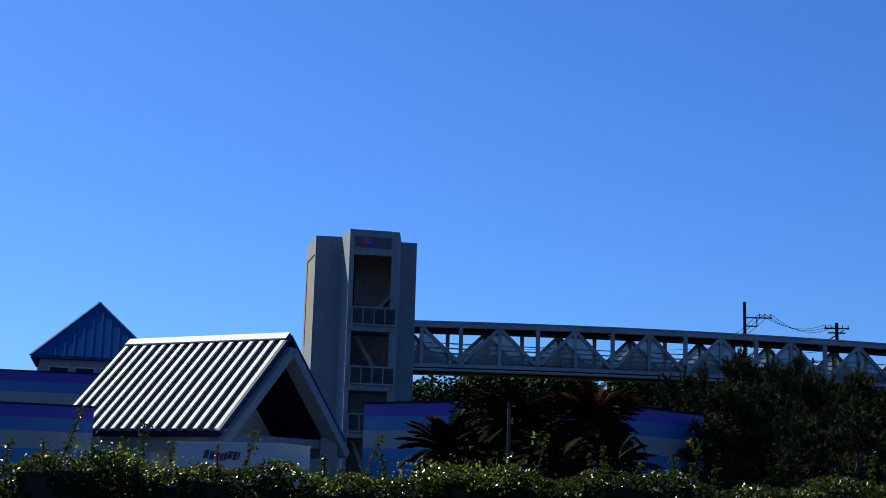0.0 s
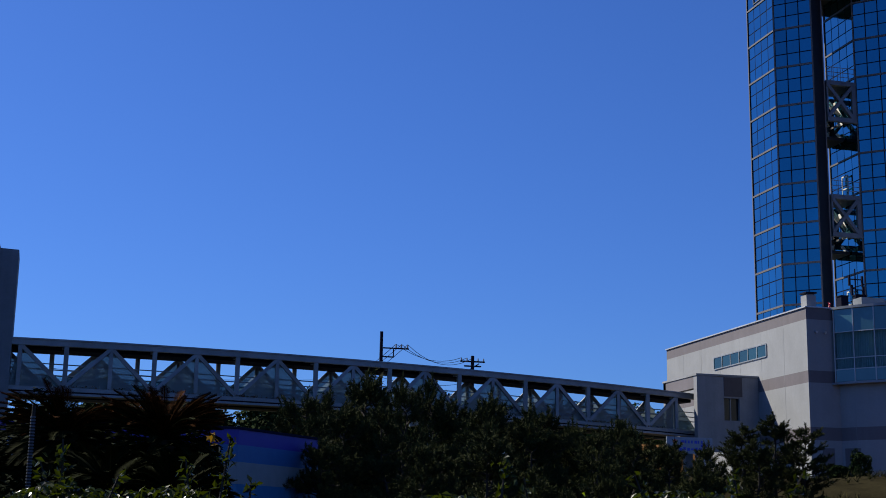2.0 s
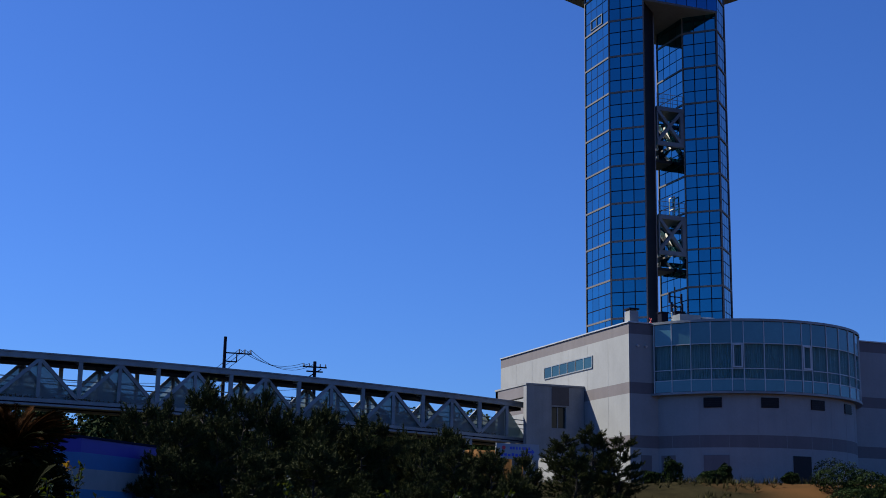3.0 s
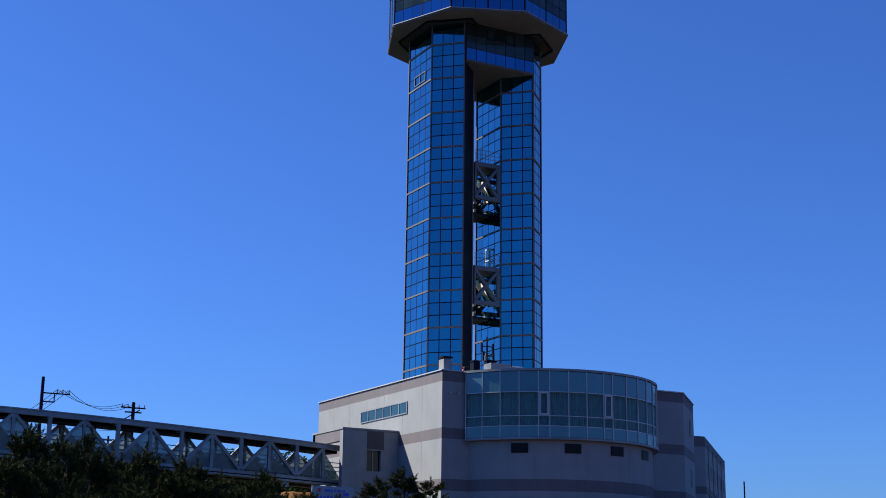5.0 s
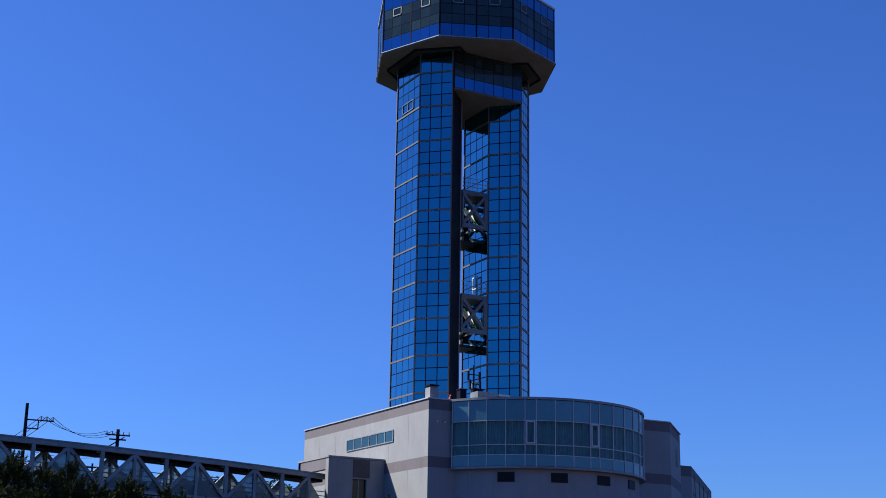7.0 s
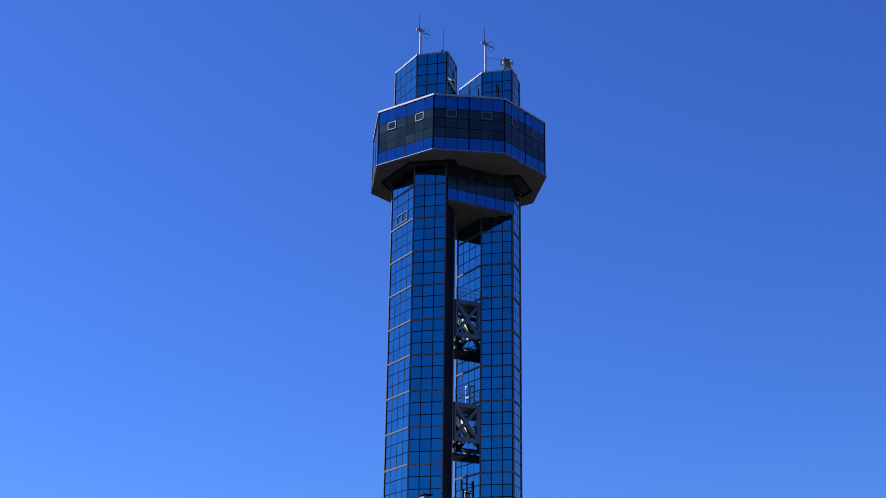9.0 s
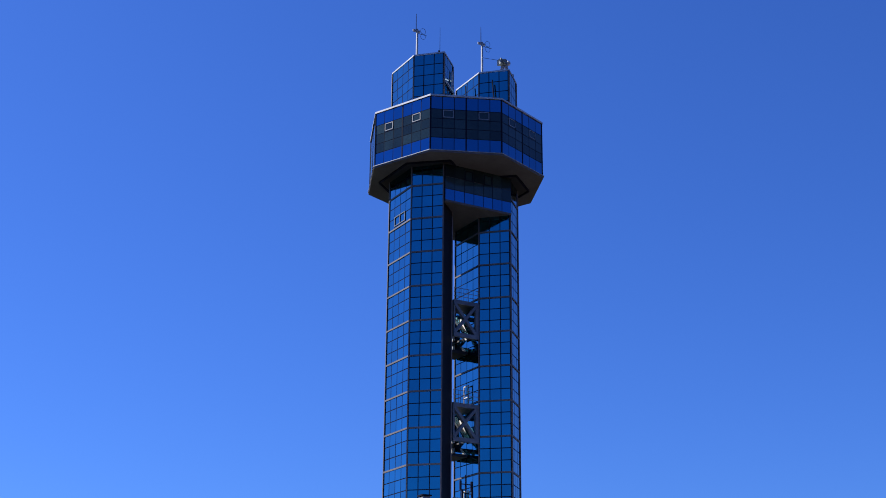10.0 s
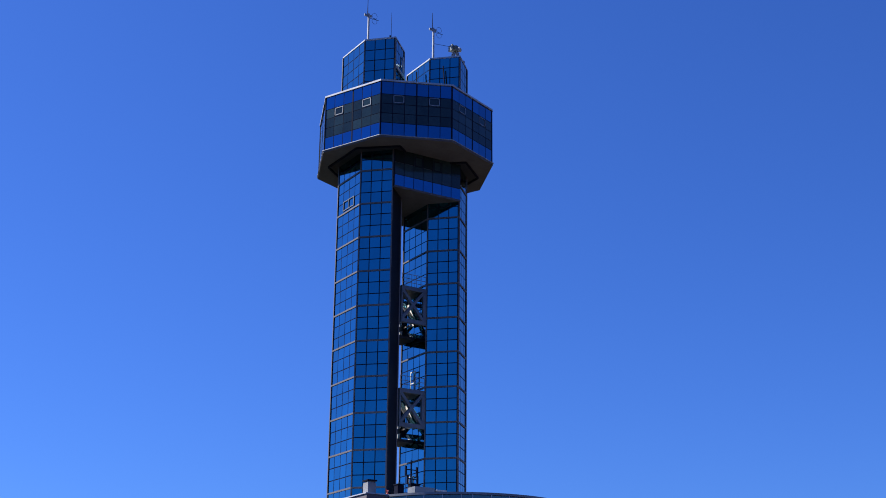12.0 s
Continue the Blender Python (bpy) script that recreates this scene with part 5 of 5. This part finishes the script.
def pine(seed, tall, wide, fingers):
    """Shrubby pine: limbs that end in sprays of bottle-brush shoots."""
    rng = np.random.default_rng(seed)
    t = thing("pine_tree", "dark shrubby coastal pine with tufted finger-like shoots", "tree", group="pines before the footbridge")
    wood = Geo()
    p = Vector((0, 0, -0.3))
    lean = rng.normal(0, 0.25, 2)
    stem = [p]
    for i in range(7):
        f = (i + 1) / 7
        q = Vector((lean[0] * f + rng.normal(0, 0.1), lean[1] * f + rng.normal(0, 0.1), tall * 0.9 * f))
        wood.tube(p, q, 0.13 * (1 - i / 8), 0.13 * (1 - (i + 1) / 8), 8)
        stem.append(q)
        p = q

    def on_stem(f):
        k = min(6, int(f * 7))
        return stem[k].lerp(stem[k + 1], f * 7 - k)

    spots, ways = [], []

    def shoot(base, way, size):
        tip = base + way * size
        wood.tube(base, tip, 0.016, 0.008, 4)
        m = max(4, int(size / 0.065))
        for j in range(m):
            spots.append(base.lerp(tip, 0.15 + 0.85 * j / (m - 1)))
            ways.append(tuple(way))

    for i in range(52):
        f = rng.uniform(0.1, 1.0)
        a = rng.uniform(0, math.tau)
        root = on_stem(f * 0.98)
        reach = wide * (1.04 - f) ** 0.5 * rng.uniform(0.35, 1.08) + 0.12
        end = root + Vector((math.cos(a) * reach, math.sin(a) * reach, reach * rng.uniform(0.05, 0.7)))
        wood.tube(root, end, 0.035, 0.014, 5)
        for j in range(max(4, int(fingers * (0.5 + 0.5 * reach / wide)))):
            g = rng.uniform(0.35, 1.0) if j else 1.0
            base = root.lerp(end, g) + Vector(rng.normal(0, 0.07, 3))
            way = Vector((math.cos(a) * 0.55, math.sin(a) * 0.55, 0.55)) + Vector(rng.normal(0, 0.55, 3))
            way.z = abs(way.z) * 0.9 + 0.1
            shoot(base, way.normalized(), rng.uniform(0.26, 0.55))
    top = stem[-1]
    for k in range(7):
        a = k * 2.4
        way = Vector((math.cos(a) * 0.6, math.sin(a) * 0.6, 1.0)) if k else Vector((0.05, 0, 1))
        shoot(top - Vector((0, 0, 0.05 * k)), way.normalized(), 0.6 if k == 0 else rng.uniform(0.35, 0.5))
    part("trunk", wood, BARK, t)
    part("crown", tuft_mesh("crown", np.array(spots), np.array(ways), rng, 0.17, NEEDLE, 11, 0.016), None, t, "tufts of dark green needles")
    return t


PINE_ROW = [(8.8, 62, 6.2), (9.9, 58, 6.6), (10.7, 63, 7.2), (11.7, 60, 8.6), (12.7, 64, 6.7), (13.3, 57, 6.7), (14.2, 61, 8.25), (14.9, 64, 6.9), (15.8, 58, 6.5), (16.9, 62, 6.9), (17.6, 65, 6.5),
            (18.4, 61, 6.6), (19.3, 64, 6.0), (20.2, 62, 6.4), (21.0, 65, 6.2), (21.7, 66, 5.9), (22.3, 70, 5.8), (19.7, 68, 6.6), (9.3, 52, 5.0), (11.2, 51, 5.2), (13.0, 50, 5.0), (14.6, 52, 5.2), (16.4, 51, 5.0),
            (18.0, 53, 4.8), (19.8, 54, 4.8), (21.4, 56, 4.6), (23.2, 58, 4.4), (10.2, 44, 3.8), (12.2, 43, 3.6), (14.2, 44, 3.7), (16.0, 43, 3.6), (18.2, 45, 3.6), (20.4, 46, 3.5), (22.4, 48, 3.5), (24.2, 52, 3.7),
            (21.4, 74, 6.6), (22.2, 76, 6.5), (22.9, 73, 6.0), (20.6, 75, 7.0), (23.4, 66, 5.2), (24.0, 63, 4.8),
            (9.9, 60, 7.1), (16.0, 60, 7.1), (17.2, 63, 6.4), (18.4, 61, 6.8), (20.9, 64, 6.5), (10.8, 61, 6.7)]


def pines():
    kinds = [pine(3, 6.6, 1.9, 15), pine(5, 6.6, 2.1, 16), pine(8, 6.6, 1.7, 14), pine(13, 6.6, 2.2, 16)]
    rng = random.Random(4)
    for i, (a, d, top) in enumerate(PINE_ROW):
        x, y = polar(a, d)
        z = height(x, y) - 0.05
        k = (top + ((0.75, -0.35, 0.35, -0.8, 0.55)[i % 5] if i < 41 else 0) - z) / 6.5
        m = pose(x, y, z, 0, 0, rng.uniform(0, 360))
        wd = k ** 0.5 * rng.uniform(0.65, 0.92)
        if i < 4:
            o = kinds[i]
            o.matrix_basis = m @ Matrix.Diagonal((wd, wd, k, 1))
        else:
            o = kinds[i % 4]
            c = copy_thing(o, m)
            c.scale = (wd, wd, k)
    # two by the lobby
    for a, d, top in ((25.9, 78, 7.6), (27.1, 77, 8.0), (28.0, 76, 7.4), (26.5, 74, 6.6)):
        x, y = polar(a, d)
        z = height(x, y) - 0.05
        k = (top - z) / 6.5
        c = copy_thing(kinds[rng.randrange(4)], pose(x, y, z, 0, 0, rng.uniform(0, 360)))
        c.scale = (0.75, 0.75, k)
        tagged(c, "small windswept pine beside the concrete lobby", group="pines beside the lobby")


pines()


def cycad(name, x, y, crown_z, reach, fronds, seed, dry=0, leaflet=0.18):
    """A sago palm: stout trunk and a crown of arching feather fronds."""
    rng = np.random.default_rng(seed)
    t = thing(name, "dark sago palm with arching feathery fronds" + (" and dry brown tips" if dry else ""), "palm", group="sago palms behind the hedge")
    tr = Geo()
    for i in range(8):
        tr.tube((x, y, crown_z * i / 8), (x, y, crown_z * (i + 1) / 8), 0.24 + 0.03 * (i % 2), 0.22, 12)
    part("trunk", tr, BARK, t, "stout scaly trunk")
    for group, count, mm in (("frond", fronds, FROND), ("dry_frond", dry, DRY_FROND)):
        for k in range(count):
            a = rng.uniform(0, math.tau)
            lift = rng.uniform(-0.9, 1.25 if reach < 1 else 0.95) if group == "frond" else rng.uniform(0.4, 1.0)
            L = reach * rng.uniform(0.8, 1.08) * (1.0 if lift > -0.3 else 0.85)
            bend = rng.uniform(0.45, 0.95)
            out = Vector((math.cos(a), math.sin(a), 0))
            side = Vector((-math.sin(a), math.cos(a), 0))
            g = Geo()
            pts = [Vector((x, y, crown_z))]
            for i in range(8):
                e = lift - bend * (i / 8) ** 1.3
                pts.append(pts[-1] + (out * math.cos(e) + Vector((0, 0, math.sin(e)))) * (L / 8))
            for p, q in zip(pts[:-1], pts[1:]):
                g.tube(p, q, 0.018, 0.012, 4)
            for i in range(54):
                s = 0.1 + 0.9 * i / 53
                j = min(7, int(s * 8))
                c = pts[j].lerp(pts[j + 1], s * 8 - j)
                along = (pts[j + 1] - pts[j]).normalized()
                ll = leaflet * min(1.0, 0.35 + 2.2 * s) * (1.0 if s < 0.8 else 1.0 - 2.6 * (s - 0.8)) * rng.uniform(0.85, 1.1)
                up = side.cross(along)
                up = up if up.z > 0 else -up
                for sg in (-1, 1):
                    tip = c + (side * sg * 0.78 + along * 0.72 + up * 0.3) * ll
                    w = along * (0.014 if reach < 1 else 0.009)
                    mid = c.lerp(tip, 0.45)
                    g.add([c - w * 0.6, mid - w, tip, mid + w, c + w * 0.6], [(0, 1, 2, 3, 4)])
            part(group, g, mm, t)


cycad("sago_palm", 0.0, 27.0, 2.36, 0.92, 62, 21, 0, 0.17)
cycad("sago_palm", 3.15, 30.5, 3.15, 1.25, 90, 22, 80, 0.13)
cycad("sago_palm", 1.55, 31.0, 3.15, 1.25, 90, 23, 60, 0.13)
cycad("sago_palm", 2.3, 28.5, 2.25, 1.1, 80, 24, 0, 0.15)
cycad("sago_palm", 3.25, 28.0, 2.1, 0.95, 70, 25, 0, 0.15)


def shrub(name, x, y, z, rx, ry, h, seed, material, count, leaf, label, group=""):
    rng = np.random.default_rng(seed)
    t = thing(name, label, "shrub", group=group)
    d = rng.normal(0, 1, (count, 3))
    d /= np.linalg.norm(d, axis=1, keepdims=True)
    lump = 1 + 0.18 * np.sin(d[:, :1] * 5 + seed) + 0.15 * np.sin(d[:, 2:] * 7 + d[:, 1:2] * 4)
    r = rng.uniform(0.55, 1.0, (count, 1)) ** 0.5 * lump
    c = d * r * np.array([[rx, ry, h * 0.52]]) + np.array([[x, y, z + h * 0.5]])
    c = c[c[:, 2] > z]
    part("foliage", leaf_mesh("foliage", c, np.ones((len(c), 3)) * 0.2 + (c - np.array([[x, y, z + h * 0.3]])), leaf, material, rng, 0.5, 0.6), None, t)
    st = Geo()
    for i in range(7):
        a = i * 0.9
        st.tube((x, y, z - 0.1), (x + 0.7 * rx * math.cos(a), y + 0.7 * ry * math.sin(a), z + h * 0.7), 0.04, 0.015, 5)
    part("stems", st, BARK, t)


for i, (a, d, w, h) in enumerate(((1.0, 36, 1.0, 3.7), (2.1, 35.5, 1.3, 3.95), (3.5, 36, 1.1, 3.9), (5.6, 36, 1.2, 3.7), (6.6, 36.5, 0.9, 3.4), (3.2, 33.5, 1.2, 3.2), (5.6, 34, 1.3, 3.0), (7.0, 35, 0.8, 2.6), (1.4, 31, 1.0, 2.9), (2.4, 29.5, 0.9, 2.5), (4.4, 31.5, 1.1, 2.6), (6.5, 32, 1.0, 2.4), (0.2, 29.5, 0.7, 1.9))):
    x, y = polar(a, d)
    shrub("shrub", x, y, 0, w, w, h, 40 + i, SHADE_LEAF, 5200, 0.2, "evergreen shrub behind the sago palms, shade in its colour", "shrubs behind the palms")
for i, (a, d, w, h) in enumerate(((30.2, 85, 0.55, 1.45), (29.4, 84.5, 0.5, 0.7), (31.75, 84.5, 0.75, 0.75), (32.2, 85, 0.45, 1.1), (34.7, 84, 0.5, 0.65), (36.4, 80, 1.5, 1.6), (37.6, 79, 1.4, 1.3), (38.6, 78, 1.3, 1.2), (37.0, 77, 1.2, 1.1))):
    x, y = polar(a, d)
    shrub("shrub", x, y, height(x, y) - 0.1, w, w, h, 60 + i, WOODS, 3000, 0.13, "low dark shrub at the building's foot", "shrubs at the building's foot")


def far_woods():
    rng = np.random.default_rng(9)
    cs, ns = [], []
    for i in range(130):
        a = rng.uniform(-9, 24)
        d = rng.uniform(122, 140)
        x, y = polar(a, d)
        z = 5.0
        top = (7.9 if a > 0.6 else 6.5) + rng.normal(0, 0.4)
        m = 900
        q = rng.normal(0, 1, (m, 3))
        q /= np.linalg.norm(q, axis=1, keepdims=True)
        q[:, 2] = np.abs(q[:, 2])
        cs.append(np.array([[x, y, z + top * 0.25]]) + q * rng.uniform(0.8, 1.0, (m, 1)) * np.array([[3.2, 3.2, top * 0.75]]))
        ns.append(q)
        low = rng.uniform(0, 1, (120, 3)) * np.array([[6, 4, top * 0.5]]) + np.array([[x - 3, y - 2, z - 0.3]])
        cs.append(low)
        ns.append(np.tile([[0, -1, 0.3]], (120, 1)))
    me = leaf_mesh("woods", np.concatenate(cs), np.concatenate(ns), 0.5, WOODS, rng, 0.7, 0.5)
    tagged(new("woods", me), "belt of far evergreen trees behind the footbridge", "trees", kind="stuff")


far_woods()


def slope_weeds():
    rng = np.random.default_rng(31)
    n = 2600
    x, y = rng.uniform(37, 78, n), rng.uniform(66, 81.2, n)
    keep = np.sin(x * 0.9) + np.sin(y * 1.3 + x * 0.4) + rng.normal(0, 0.9, n) > 0.3
    x, y = x[keep], y[keep]
    z = np.array([height(a, b) for a, b in zip(x, y)])
    me = tuft_mesh("weeds", np.stack([x, y, z], 1), np.tile([[0, 0, 1.2]], (len(x), 1)), rng, 0.42, WEED, 10, 0.02)
    tagged(new("weeds", me), "sparse dry weeds on the soil slope", "grass", kind="stuff")


WEED = mat("dry_weed", (0.045, 0.042, 0.013), 0.9, spread=0.3, scale=0.6, island=0.5, spec=0.1)
slope_weeds()


def bridge_debris():
    rng = np.random.default_rng(17)
    x = np.concatenate([rng.normal(c, w, m) for c, w, m in ((4.8, 1.2, 70), (6.2, 1.0, 60), (10.2, 0.5, 60), (12.4, 0.8, 40), (33.5, 1.2, 60), (37.0, 1.2, 60), (1.2, 0.7, 25))])
    z = np.array([bridge_low(a) for a in x]) + 0.42 + np.abs(rng.normal(0, 0.06, len(x)))
    y = np.array([bridge_y(a) for a in x]) - 0.17 + rng.normal(0, 0.04, len(x))
    me = leaf_mesh("dead_vines", np.stack([x, y, z], 1), np.tile([[0, -1, 0.4]], (len(x), 1)), 0.11, DEAD_VINE, rng, 0.5, 0.7)
    tagged(new("dead_vines", me), "dead brown vines caught on the footbridge's lower chord", "vines", kind="stuff")


bridge_debris()


def banded_pole():
    x, y = polar(2.55, 26.5)
    t = thing("banded_pole", "slim dark pole wound with white bands", "pole")
    part("pole", Geo().tube((x, y, 0), (x, y, 3.3), 0.03, 0.025, 10), BARK, t)
    for i in range(34):
        z = 1.75 + i * 0.042
        part("band", Geo().tube((x, y, z), (x, y, z + 0.018), 0.036, 0.036, 10), WORN_PANEL, t)


banded_pole()


def parked_car():
    t = thing("parked_car", "white parked car mostly hidden by the hedge", "car")
    M = pose(-3.0, 33.0, 0, 0, 0, 8)
    sect = [(-2.0, 0.35), (-2.05, 0.85), (-1.2, 1.0), (-0.75, 1.72), (0.9, 1.78), (1.7, 1.1), (2.0, 0.95), (2.0, 0.35)]
    body = Geo()
    k = len(sect)
    inner = [(x, z) for x, z in sect]
    body.add([(x, -0.8 if z < 1.2 else -0.66, z) for x, z in inner] + [(x, 0.8 if z < 1.2 else 0.66, z) for x, z in inner],
             [tuple(range(k)), tuple(range(2 * k - 1, k - 1, -1))] + [(i, k + i, k + (i + 1) % k, (i + 1) % k) for i in range(k)])
    part("body", body, TRUCK_WHITE, t, at=M)
    part("side_window", Geo().add([(-1.0, -0.79, 1.1), (1.4, -0.79, 1.1), (0.85, -0.70, 1.65), (-0.65, -0.70, 1.65)], [(0, 1, 2, 3)]), DARK_GLASS, t, at=M)
    for x in (-1.25, 1.25):
        for y0 in (-0.82, 0.62):
            part("wheel", Geo().tube((x, y0, 0.3), (x, y0 + 0.2, 0.3), 0.3, n=16), RUBBER, t, at=M)


parked_car()
